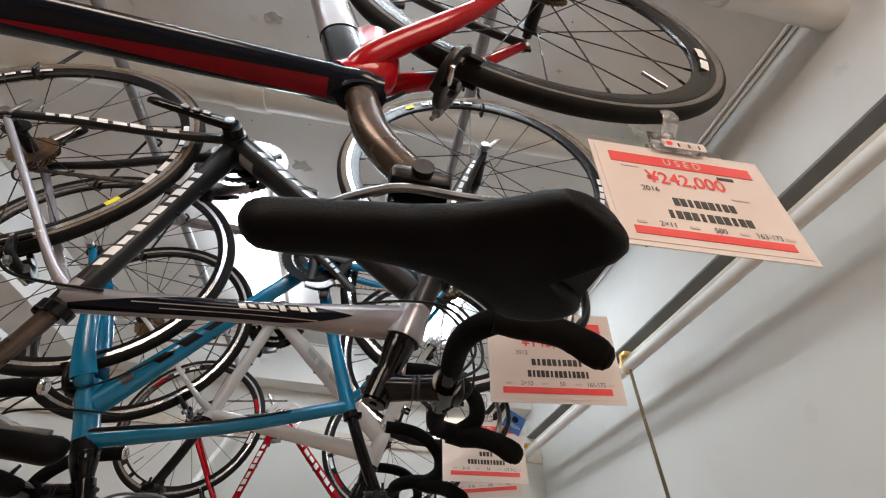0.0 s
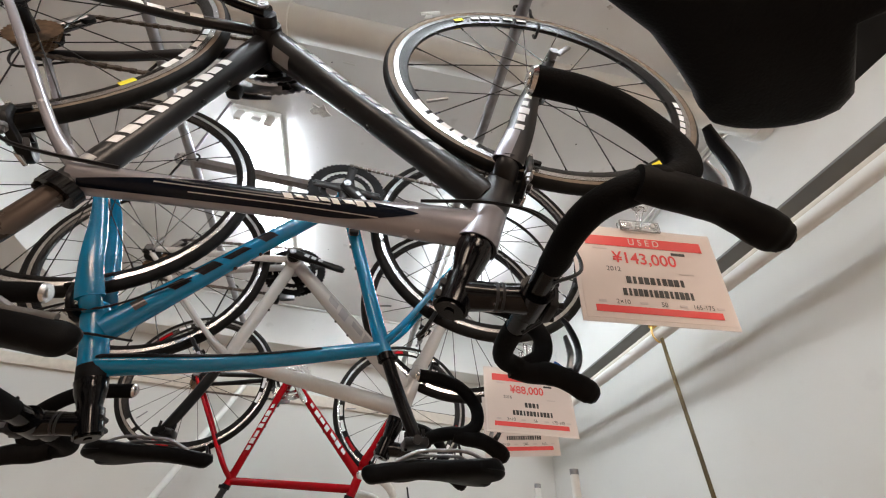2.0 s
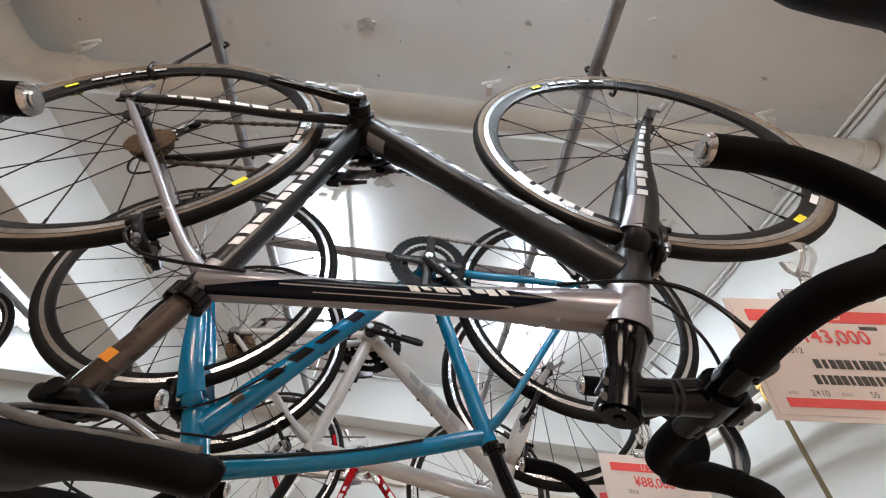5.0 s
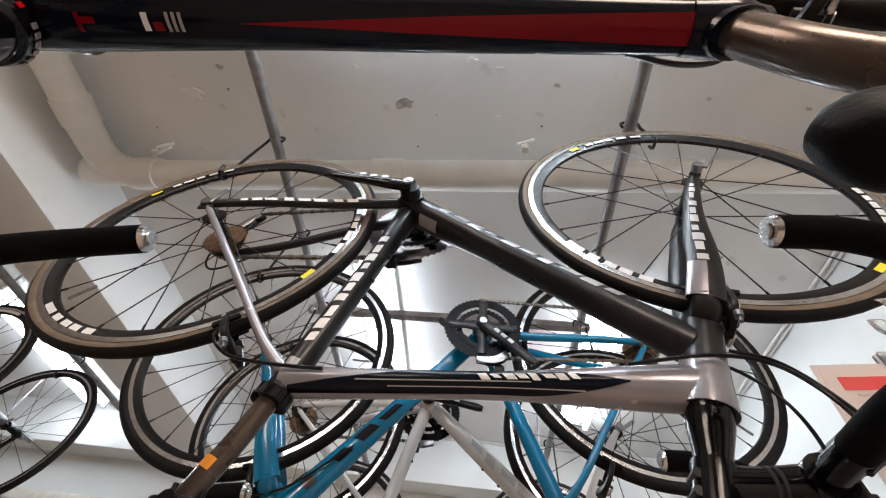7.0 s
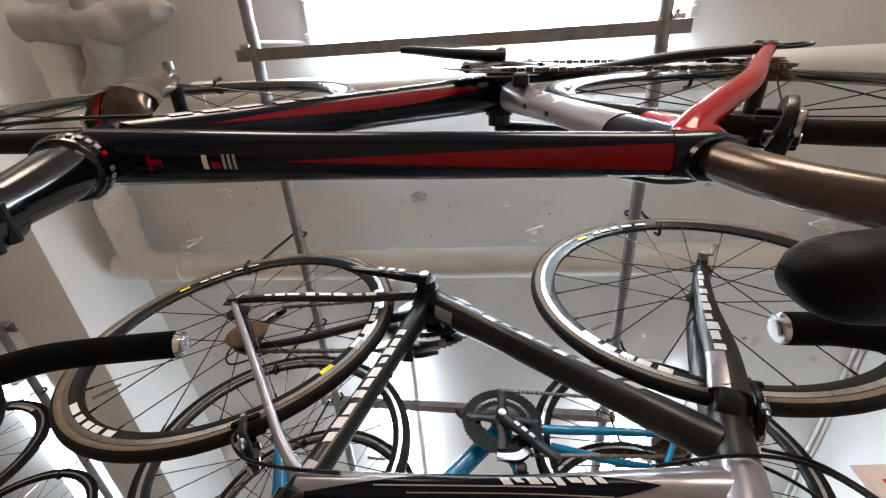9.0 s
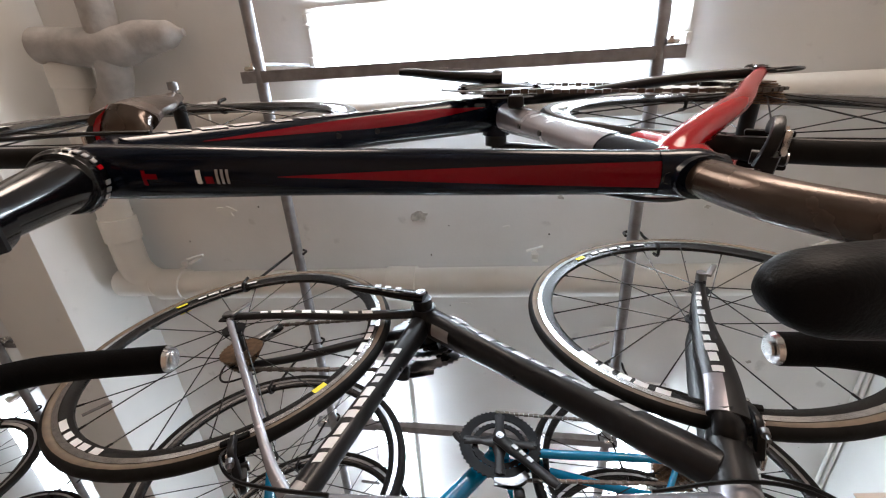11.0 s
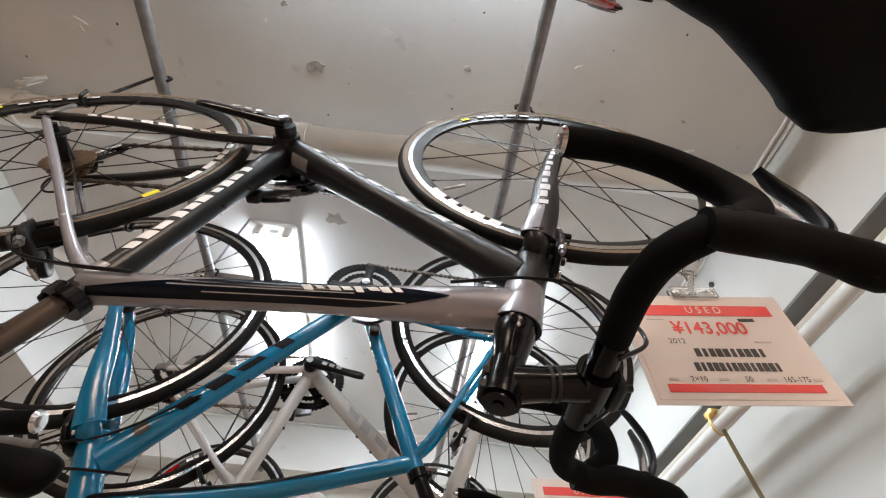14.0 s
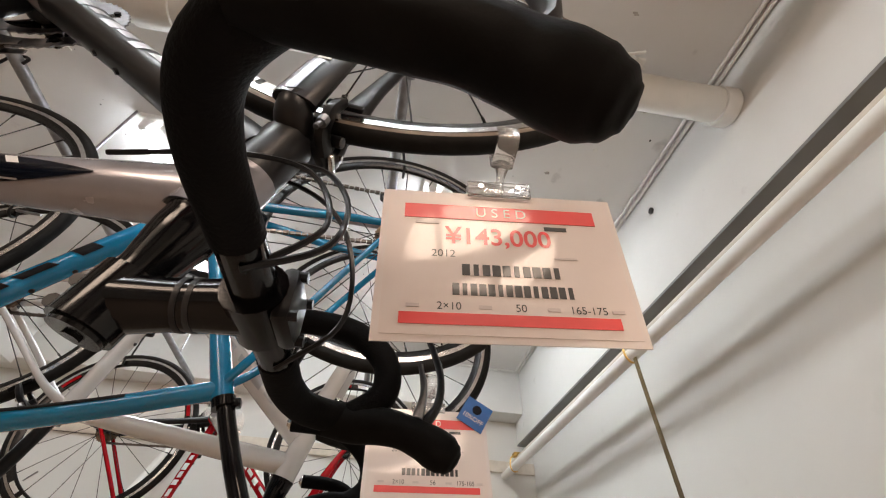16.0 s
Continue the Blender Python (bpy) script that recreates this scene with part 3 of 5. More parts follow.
def bars(parent, clamp, tape="tape", half=0.2, reach=0.08, turn=0.0, tail=0.0):
    """Drop bars: clamp is the middle of the clamp; returns nothing."""
    h = new("handlebar")
    h.empty_display_size = 0.05
    h.parent = parent
    h.location = clamp
    h.rotation_euler = (0, radians(turn), 0)
    bm = bmesh.new()
    Tube([(0, -0.09, 0), (0, 0.09, 0)], [(0.0145, 0.0145), (0.0158, 0.0158), (0.0145, 0.0145)], (1, 0, 0)).skin(bm, 16)
    part("bar_top", bm, "gloss", h)
    for s in (-1, 1):
        y = s * half
        bm = bmesh.new()
        t = Tube([(0, s * 0.07, 0), (0.0, s * (half - 0.07), 0.0), (0.012, s * (half - 0.028), 0.0), (0.045, y, -0.002), (reach, y, -0.006), (reach + 0.028, y, -0.03), (reach + 0.026, y, -0.07),
                  (reach - 0.012, s * (half + 0.006), -0.108), (reach - 0.06, s * (half + 0.012), -0.124), (reach - 0.125 - tail, s * (half + 0.014), -0.128)], [(0.0158, 0.0158)], (0.3, 0.3, 1), 7)
        t.skin(bm, 16)
        part("tape_wrap", bm, tape, h)
        e = Vector((reach - 0.125 - tail, s * (half + 0.014), -0.128))
        bm = bmesh.new()
        rod(bm, e, e + Vector((-0.005, 0, 0)), 0.0156, 16, 0.0135)
        rod(bm, e + Vector((-0.006, 0, 0)), e + Vector((-0.0085, 0, 0)), 0.008, 12)
        part("end_plug", bm, "alloy", h, "silver bar-end plug")
        bm = bmesh.new()
        Tube([(reach - 0.03, y, 0.0), (reach, y, 0.004), (reach + 0.03, y * 0.985, 0.006), (reach + 0.052, y * 0.978, 0.011), (reach + 0.070, y * 0.97, 0.019), (reach + 0.084, y * 0.965, 0.027), (reach + 0.094, y * 0.96, 0.033), (reach + 0.1015, y * 0.96, 0.038), (reach + 0.106, y * 0.96, 0.041), (reach + 0.1075, y * 0.96, 0.042)],
             [(0.0165, 0.017), (0.0172, 0.0195), (0.0168, 0.0190), (0.0160, 0.0180), (0.0165, 0.0188), (0.0178, 0.0205), (0.0172, 0.0198), (0.0138, 0.016), (0.0085, 0.010), (0.002, 0.0025)], (0, 1, 0), 5).skin(bm, 22)
        hood = part("hood", bm, "hood", h, "black rubber brake hood")
        bm = bmesh.new()
        Tube([(reach + 0.07, y * 0.97, 0.008), (reach + 0.088, y * 0.975, -0.018), (reach + 0.092, y * 0.985, -0.052), (reach + 0.084, y * 1.0, -0.086), (reach + 0.078, y * 1.03, -0.105)],
             [(0.007, 0.007), (0.0085, 0.005), (0.009, 0.004), (0.0085, 0.0035), (0.006, 0.003)], (0, 1, 0), 4).skin(bm, 10)
        part("brake_lever", bm, "black", h, "black brake lever")
        bm = bmesh.new()
        Tube([(reach + 0.066, y * 0.94, 0.0), (reach + 0.072, y * 0.94, -0.03), (reach + 0.068, y * 0.94, -0.06)], [(0.006, 0.006), (0.010, 0.004), (0.007, 0.003)], (0, 1, 0), 4).skin(bm, 8)
        part("shift_paddle", bm, "dull", h)
    return h


def caliper(parent, at, along, arch):
    """A rim brake round a tyre: at: its bolt; along: from the bolt towards the hub; arch: the way it stands off."""
    b = new("brake_caliper")
    b.empty_display_size = 0.03
    b.parent = parent
    a, o = Vector(along).normalized(), Vector(arch).normalized()
    b.matrix_basis = Matrix.Translation(at) @ Matrix((o, Vector((0, 1, 0)), a)).transposed().to_4x4() @ Matrix.Scale(1.06, 4)
    for s in (-1, 1):
        bm = bmesh.new()
        Tube([(0.011 + 0.004 * s, -s * 0.006, -0.016), (0.013, s * 0.016, -0.013), (0.014, s * 0.027, 0.002), (0.013, s * 0.027, 0.02), (0.012, s * 0.021, 0.04)], [(0.0055, 0.009, 0.5), (0.0055, 0.010, 0.5), (0.005, 0.0085, 0.5), (0.005, 0.0065, 0.5), (0.0045, 0.005, 0.5)], (1, 0, 0), 5).skin(bm, 12)
        part("arm", bm, "black", b)
        bm = bmesh.new()
        box(bm, (0.012, s * 0.0155, 0.043), (0.040, 0.006, 0.009), 0.002)
        part("pad", bm, "ringblack", b)
        bm = bmesh.new()
        rod(bm, (0.012, s * 0.019, 0.043), (0.012, s * 0.027, 0.043), 0.0035, 6)
        part("pad_bolt", bm, "alloy", b)
        bm = bmesh.new()
        rod(bm, (0.018, s * 0.024, 0.006), (0.0225, s * 0.024, 0.006), 0.0035, 6)
        part("arm_bolt", bm, "alloy", b)
    bm = bmesh.new()
    rod(bm, (0.0, 0, 0), (0.026, 0, 0), 0.0065, 10)
    part("pivot", bm, "black", b)
    bm = bmesh.new()
    rod(bm, (0.026, 0, 0), (0.0275, 0, 0), 0.0055, 8)
    part("pivot_bolt", bm, "dull", b)
    bm = bmesh.new()
    rod(bm, (0.016, 0.03, -0.012), (0.016, 0.032, -0.030), 0.0028, 8)
    rod(bm, (0.016, 0.03, -0.02), (0.016, 0.03, -0.011), 0.0055, 8)
    part("barrel", bm, "dull", b)
    bm = bmesh.new()
    box(bm, (0.021, -0.016, -0.016), (0.006, 0.022, 0.007), 0.002)
    part("release_lever", bm, "alloy", b)


def drivetrain(bike, R, crank=0.17, angle=-10.0, ring="dull", arm="black", teeth=50):
    """Cranks, chainrings, chain, cassette and gear mechs; the chain side is -Y."""
    cs = new("crankset")
    cs.empty_display_size = 0.05
    cs.parent = bike
    r = teeth * 0.0127 / (2 * math.pi)
    for k, (rr, y) in enumerate(((r, -0.046), (r * 0.68, -0.040))):
        bm = bmesh.new()
        n = 50 if k == 0 else 34
        prof_in, prof_out = rr * (0.74 if k == 0 else 0.8), rr
        g = []
        for i in range(2 * n):
            a = math.pi * i / n
            q = prof_out + (0.0025 if i % 2 else -0.002)
            g.append([bm.verts.new((c * math.cos(a), yy, c * math.sin(a))) for c, yy in ((prof_in, y - 0.0018), (q, y - 0.0012), (q, y + 0.0012), (prof_in, y + 0.0018))])
        for i in range(2 * n):
            a, b = g[i], g[(i + 1) % (2 * n)]
            for j in range(4):
                bm.faces.new((a[j], a[(j + 1) % 4], b[(j + 1) % 4], b[j]))
        part("chainring", bm, ring, cs)
    ca = radians(angle)
    bm = bmesh.new()
    for i in range(4):
        a = ca + math.pi / 4 + i * math.pi / 2
        Tube([(0.012 * math.cos(a), -0.05, 0.012 * math.sin(a)), (r * 0.88 * math.cos(a), -0.047, r * 0.88 * math.sin(a))], [(0.019, 0.006), (0.011, 0.005), (0.014, 0.004)], (-math.sin(a), 0, math.cos(a)), 5).skin(bm, 10)
        rod(bm, (r * 0.86 * math.cos(a), -0.053, r * 0.86 * math.sin(a)), (r * 0.86 * math.cos(a), -0.04, r * 0.86 * math.sin(a)), 0.005, 8)
    part("spider", bm, arm, cs)
    for s, an in ((-1, ca), (1, ca + math.pi)):
        d = Vector((math.cos(an), 0, math.sin(an)))
        bm = bmesh.new()
        nrm = Vector((-math.sin(an), 0, math.cos(an)))
        Tube([d * -0.008 + Vector((0, s * 0.062, 0)), d * 0.03 + Vector((0, s * 0.064, 0)), d * 0.1 + Vector((0, s * 0.07, 0)), d * (crank - 0.01) + Vector((0, s * 0.077, 0)), d * (crank + 0.01) + Vector((0, s * 0.078, 0))],
             [(0.017, 0.011), (0.0165, 0.0105), (0.012, 0.0085), (0.013, 0.007), (0.009, 0.006)], nrm, 5).skin(bm, 14)
        o = part("crank_arm", bm, arm, cs)
        bm = bmesh.new()
        rod(bm, (0, s * 0.07, 0), (0, s * 0.0755, 0), 0.010, 14)
        rod(bm, (0, s * 0.0755, 0), (0, s * 0.077, 0), 0.006, 6)
        part("crank_bolt", bm, "dull", o)
        bm = bmesh.new()
        for i in range(3):
            t0 = 0.05 + i * 0.024
            c = d * t0 + Vector((0, s * (0.0795 + i * 0.0017), 0))
            box(bm, (0, 0, 0), (0.015, 0.0015, 0.009), 0.0, Matrix.Translation(c) @ Matrix.Rotation(-an, 4, "Y"))
        part("crank_print", bm, "greyprint", o)
    bm = bmesh.new()
    rod(bm, (0, -0.045, 0), (0, 0.058, 0), 0.0205, 20)
    part("axle_shell", bm, "black", cs)
    bm = bmesh.new()
    for i in range(9):
        q = 0.023 + i * 0.0027
        y = -0.022 - (8 - i) * 0.0036
        n = 2 * (12 + 2 * i)
        top = [[bm.verts.new((R[0] + (q + (0.002 if k % 2 else -0.0018)) * math.cos(2 * math.pi * k / n), yy, R[1] + (q + (0.002 if k % 2 else -0.0018)) * math.sin(2 * math.pi * k / n))) for k in range(n)] for yy in (y, y + 0.0017)]
        bm.faces.new(top[0])
        bm.faces.new(top[1][::-1])
        for k in range(n):
            bm.faces.new((top[0][k], top[0][(k + 1) % n], top[1][(k + 1) % n], top[1][k]))
    part("cassette", bm, "rusty", bike, "worn steel sprocket cassette")
    # chain: two strands of links and the loop through the mech
    Rv = Vector((R[0], -0.04, R[1]))
    j1, j2 = Rv + Vector((-0.006, -0.002, -0.062)), Rv + Vector((0.022, -0.002, -0.115))
    bm = bmesh.new()
    path = [Vector((0, -0.046, r)), Rv + Vector((0, 0, 0.04)), Rv + Vector((-0.037, 0, 0.015)), Rv + Vector((-0.034, 0, -0.02)), j1 + Vector((0.012, 0, 0)), j2 + Vector((-0.013, 0, 0)), j2 + Vector((0, 0, -0.014)), Vector((0, -0.046, -r))]
    for a, b in zip(path, path[1:]):
        L = (b - a).length
        n = max(1, int(L / 0.0127))
        q = (b - a).to_track_quat("X", "Z").to_matrix().to_4x4()
        for i in range(n):
            c = a.lerp(b, (i + 0.5) / n)
            w = 0.007 if i % 2 else 0.0045
            box(bm, (0, 0, 0), (0.0115, w, 0.0075), 0, Matrix.Translation(c) @ q)
    part("chain", bm, "chain", bike, "dark oily chain", smooth=False)
    md = new("rear_derailleur")
    md.empty_display_size = 0.03
    md.parent = bike
    for c in (j1, j2):
        bm = bmesh.new()
        rod(bm, c + Vector((0, -0.004, 0)), c + Vector((0, 0.004, 0)), 0.0135, 16)
        part("jockey_wheel", bm, "black", md)
    bm = bmesh.new()
    for s in (-0.008, 0.008):
        Tube([j1 + Vector((0, s, 0)), j2 + Vector((0, s, 0))], [(0.002, 0.011), (0.002, 0.009)], (0, 1, 0), 3).skin(bm, 8)
    part("cage", bm, "dull", md)
    bm = bmesh.new()
    Tube([Rv + Vector((-0.008, -0.012, -0.024)), Rv + Vector((-0.02, -0.022, -0.035)), Rv + Vector((-0.008, -0.026, -0.052)), j1 + Vector((0, -0.014, 0))], [(0.007, 0.006), (0.0085, 0.007), (0.007, 0.006)], (0, 1, 0), 4).skin(bm, 10)
    part("mech_body", bm, "gloss", md)
    fd = new("front_derailleur")
    fd.empty_display_size = 0.03
    fd.parent = bike
    bm = bmesh.new()
    box(bm, (-0.03, -0.032, r + 0.028), (0.026, 0.02, 0.026), 0.006)
    part("mech_body", bm, "black", fd)
    bm = bmesh.new()
    for y in (-0.05, -0.037):
        Tube([(-0.055, y, r - 0.012), (-0.02, y, r + 0.008), (0.025, y, r + 0.003)], [(0.0012, 0.011), (0.0012, 0.012), (0.0012, 0.007)], (0, 1, 0), 4).skin(bm, 6)
    part("cage", bm, "dull", fd)


def blocks(t, count, u0, u1, a0, a1, material, parent, slant=0.0, name="print", gap=0.17):
    """A name on a tube, drawn as a row of plain blocks, one a letter."""
    w = (u1 - u0) / count
    for i in range(count):
        p0, p1 = u0 + w * i, u0 + w * (i + 1 - gap)
        k = (a1 - a0) * (0.0, 0.24, 0.1, 0.3)[(i * 7 + count) % 4]
        bm = bmesh.new()
        t.patch(bm, p0, p1 - w * (0.0, 0.25, 0.1)[(i * 5 + count) % 3], a0 + k * 0.3, a1 - k, slant=slant)
        part(name, bm, material, parent)


def cable(bike, pts, r=0.0024, material="black"):
    return tube("cable", pts, [(r, r)], material, bike, n=6, per=8, side=(0, 0.4, 0.9))[0]


def bicycle(name, m, g, label):
    """A road bike round its bottom bracket: X ahead, Y to its left, Z up."""
    b = root(name, m, label, "bicycle", "bicycles hung from the ceiling")
    HUNG.append((m, g))
    R, F, S, HT, HB = (Vector((p[0], 0, p[1])) for p in (g["R"], g["F"], g["S"], g["HT"], g["HB"]))
    O = Vector((0, 0, 0))
    col = g["paint"]
    parts = {}
    axis = (HT - HB).normalized()
    fr = new("frame")
    fr.empty_display_size = 0.05
    fr.parent = b
    sec = g["sec"]
    up = Vector((0, 0, 1))
    dt0, dt1 = O + Vector((0.012, 0, 0.004)), HB + axis * 0.03 + Vector((-0.012, 0, 0))
    tt0, tt1 = S + Vector((0.0, 0, -0.006)), HT - axis * 0.034 + Vector((-0.008, 0, 0))
    mid = (tt0 + tt1) / 2 + Vector((0, 0, g.get("bow", 0.0)))
    for nm, pts, sc, mt in (("down_tube", [dt0, (dt0 + dt1) / 2 + Vector((0, 0, g.get("dbow", 0))), dt1], sec["dt"], col["dt"]),
                            ("top_tube", [tt0, mid, tt1], sec["tt"], col["tt"]),
                            ("seat_tube", [O + Vector((-0.004, 0, 0.006)), (O + S) / 2 + Vector((g.get("sbow", 0), 0, 0)), S + Vector((-0.002, 0, 0.012))], sec["st"], col["st"]),
                            ("head_tube", [HB, (HB + HT) / 2, HT], sec["ht"], col["ht"])):
        _, parts[nm] = tube(nm, pts, sc, mt, fr, n=18, per=8)
    bm = bmesh.new()
    Tube([(0, -0.038, 0), (0, 0, 0), (0, 0.038, 0)], [(0.026, 0.026), (0.030, 0.030), (0.026, 0.026)], (1, 0, 0)).skin(bm, 20)
    part("bottom_bracket", bm, col["bb"], fr)
    for s in (-1, 1):
        j = g.get("stay", S)
        j = Vector((j[0], 0, j[1])) if not isinstance(j, Vector) else j
        ss = sec.get("ss", [(0.008, 0.010), (0.006, 0.007), (0.006, 0.007)])
        e = R + Vector((0.004, s * 0.064, 0.008))
        stay_line = [j + Vector((0.004, s * 0.008, -0.012)), j.lerp(R, 0.18) + Vector((g.get("kink", 0), s * g.get("splay", 0.032), 0)), j.lerp(R, 0.55) + Vector((0, s * (0.05 if g.get("splay", 1) > 0.03 else 0.042), 0)), e]
        if g.get("mono"):
            stay_line = [j + Vector((0.010, s * 0.006, 0.010)), j + Vector((-0.012, s * 0.020, -0.026)), j.lerp(R, 0.38) + Vector((-0.014, s * 0.042, 0)), j.lerp(R, 0.7) + Vector((-0.006, s * 0.054, 0)), e]
        _, parts["ss%d" % s] = tube("seat_stay", stay_line, ss, col["ss"], fr, n=14, per=6)
        cs = sec.get("cs", [(0.010, 0.013), (0.009, 0.012), (0.008, 0.009)])
        _, parts["cs%d" % s] = tube("chain_stay", [O + Vector((-0.012, s * 0.022, 0.0)), O.lerp(R, 0.35) + Vector((0, s * 0.034, 0)), O.lerp(R, 0.7) + Vector((0, s * 0.055, 0)), R + Vector((0.004, s * 0.064, -0.002))], cs, col["cs"], fr, n=12, per=6)
        bm = bmesh.new()
        box(bm, R + Vector((0.002, s * 0.066, 0.003)), (0.032, 0.006, 0.034), 0.004)
        rod(bm, R + Vector((0, s * 0.062, 0)), R + Vector((0, s * 0.071, 0)), 0.013, 12)
        part("dropout", bm, "black", fr)
    # fork
    fk = new("fork")
    fk.empty_display_size = 0.05
    fk.parent = b
    crown = HB - axis * 0.022
    q0 = g.get("crown_size", 1.0)
    bm = bmesh.new()
    parts["crown"] = Tube([crown + Vector((0, -0.04, -0.012)), crown + Vector((0, -0.022, 0.008)), crown + Vector((0, 0.022, 0.008)), crown + Vector((0, 0.04, -0.012))], [(0.016 * q0, 0.012 * q0), (0.02 * q0, 0.018), (0.02 * q0, 0.018), (0.016 * q0, 0.012 * q0)], (1, 0, 0))
    parts["crown"].skin(bm, 14)
    rod(bm, crown, HB, 0.022, 18, 0.024)
    part("crown", bm, col["crown"], fk)
    for s in (-1, 1):
        q = crown.lerp(F, 0.5)
        _, parts["fork%d" % s] = tube("fork_leg", [crown + Vector((0, s * 0.036, 0)), crown.lerp(F, 0.2) + Vector((0, s * 0.044, 0)), q + Vector((-0.008, s * 0.047, 0)), crown.lerp(F, 0.8) + Vector((-0.008, s * 0.049, 0)), F + Vector((-0.002, s * 0.05, 0.004))],
                                     sec.get("fork", [(0.010, 0.021), (0.009, 0.02), (0.0075, 0.014), (0.006, 0.009)]), col["fork"], fk, n=14, per=6)
        bm = bmesh.new()
        rod(bm, F + Vector((0, s * 0.046, 0)), F + Vector((0, s * 0.055, 0)), 0.010, 12)
        part("fork_end", bm, "black", fk)
    # headset, spacers, stem
    st = new("stem")
    st.empty_display_size = 0.05
    st.parent = b
    top = Vector((g["clamp"][0] - g.get("stem", 0.09), 0, g["clamp"][1] - g.get("rise", 0.0)))
    bm = bmesh.new()
    L = (top - HT).length
    Tube([HT - axis * 0.002, HT + axis * 0.012, HT + axis * max(0.03, L - 0.02), HT + axis * (L + 0.024)], [(0.026, 0.026), (0.0245, 0.0245), (0.0175, 0.0175), (0.0175, 0.0175)]).skin(bm, 20)
    part("headset_spacer", bm, "gloss", st)
    bm = bmesh.new()
    clamp = Vector((g["clamp"][0], 0, g["clamp"][1]))
    c0 = HT + axis * L
    rod(bm, c0 - axis * 0.022, c0 + axis * 0.022, 0.022, 20)
    Tube([c0, c0.lerp(clamp, 0.5), clamp], [(0.021, 0.0205), (0.0185, 0.0185), (0.0205, 0.0205)]).skin(bm, 18)
    rod(bm, clamp + Vector((0, -0.023, 0)), clamp + Vector((0, 0.023, 0)), 0.022, 18)
    part("stem_body", bm, "gloss", st)
    bm = bmesh.new()
    box(bm, clamp + Vector((0.02, 0, 0)), (0.014, 0.044, 0.044), 0.006)
    part("face_plate", bm, "black", st)
    for sy in (-1, 1):
        for sz in (-1, 1):
            bm = bmesh.new()
            rod(bm, clamp + Vector((0.024, sy * 0.016, sz * 0.016)), clamp + Vector((0.031, sy * 0.016, sz * 0.016)), 0.004, 8)
            part("stem_bolt", bm, "black", st)
    for k in (-0.009, 0.009):
        bm = bmesh.new()
        rod(bm, c0 + axis * k + Vector((-0.02, -0.012, 0)), c0 + axis * k + Vector((-0.02, 0.014, 0)), 0.005, 8)
        part("stem_bolt", bm, "black", st)
    bm = bmesh.new()
    rod(bm, c0 + axis * 0.021, c0 + axis * 0.026, 0.018, 18)
    rod(bm, c0 + axis * 0.026, c0 + axis * 0.028, 0.006, 8)
    part("top_cap", bm, "gloss", st)
    bm = bmesh.new()
    for k in (0.5, 0.58):
        p = c0.lerp(clamp, k)
        rod(bm, p - Vector((0.0018, 0, 0)), p + Vector((0.0018, 0, 0)), 0.0192, 20)
    part("stem_stripe", bm, "crankgrey", st)
    bars(b, clamp, g.get("tape", "tape"), g.get("half", 0.2), g.get("reach", 0.08), g.get("turn_bars", 0), g.get("tail", 0))
    # seat clamp, post and saddle
    sd = (S - O).normalized()
    bm = bmesh.new()
    if g.get("plain_clamp"):
        Tube([S + Vector((0.03, 0, -0.004)), S + Vector((0.0, 0, -0.002)), S + Vector((-0.022, 0, -0.004))], [(0.0195, 0.0185), (0.021, 0.021), (0.016, 0.017)]).skin(bm, 18)
    else:
        rod(bm, S + sd * 0.010, S + sd * 0.026, g.get("collar", 0.019), 20)
        box(bm, S + sd * 0.018 + Vector((-0.02, 0, 0)), (0.014, 0.02, 0.014), 0.003)
    part("seat_clamp", bm, col["tt"] if g.get("plain_clamp") else "gloss", b)
    P = Vector((g["post"][0], 0, g["post"][1]))
    _, parts["post"] = tube("seat_post", [S - sd * 0.02, S.lerp(P, 0.5) + Vector((g.get("pbow", 0), 0, 0)), P - Vector((0, 0, 0.012)), P], [(0.0138 * g.get("pw", 1) ** 0.5, 0.0138 * g.get("pw", 1))], col["post"], b, n=16)
    bm = bmesh.new()
    box(bm, P + Vector((0.0, 0, 0.002)), (0.05, 0.05, 0.018), 0.006)
    rod(bm, P + Vector((-0.018, 0, -0.026)), P + Vector((-0.018, 0, 0.016)), 0.0035, 8)
    rod(bm, P + Vector((0.018, 0, -0.02)), P + Vector((0.018, 0, 0.016)), 0.0035, 8)
    rod(bm, P + Vector((0, -0.03, 0)), P + Vector((0, 0.03, 0)), 0.009, 12)
    part("saddle_clamp", bm, "black", b)
    saddle(b, P + Vector((g.get("set", -0.01), 0, 0.010)), g.get("tilt", 0), g.get("saddle_len", 0.275), g.get("sole", "vinyl"), g.get("saddle_w", 0.068))
    # wheels, brakes, gears
    wheel(b, R, dict(g["wheel"], turn=g["wheel"].get("turn_r", 40)), True)
    wheel(b, F, g["wheel"])
    caliper(b, crown + Vector((0.02, 0, 0.002)), F - crown, (1, 0, 0.2))
    bridge = S.lerp(R, 0.25) + Vector((-0.032, 0, 0))
    if g.get("rear_brake", True):
        jd = (R - Vector(bridge)).normalized()
        caliper(b, R - jd * 0.366, jd, (jd.z, 0, -jd.x))
    drivetrain(b, g["R"], angle=g.get("crank_angle", -10), ring=g.get("ring", "dull"), arm=g.get("arm", "black"), teeth=g.get("teeth", 50))
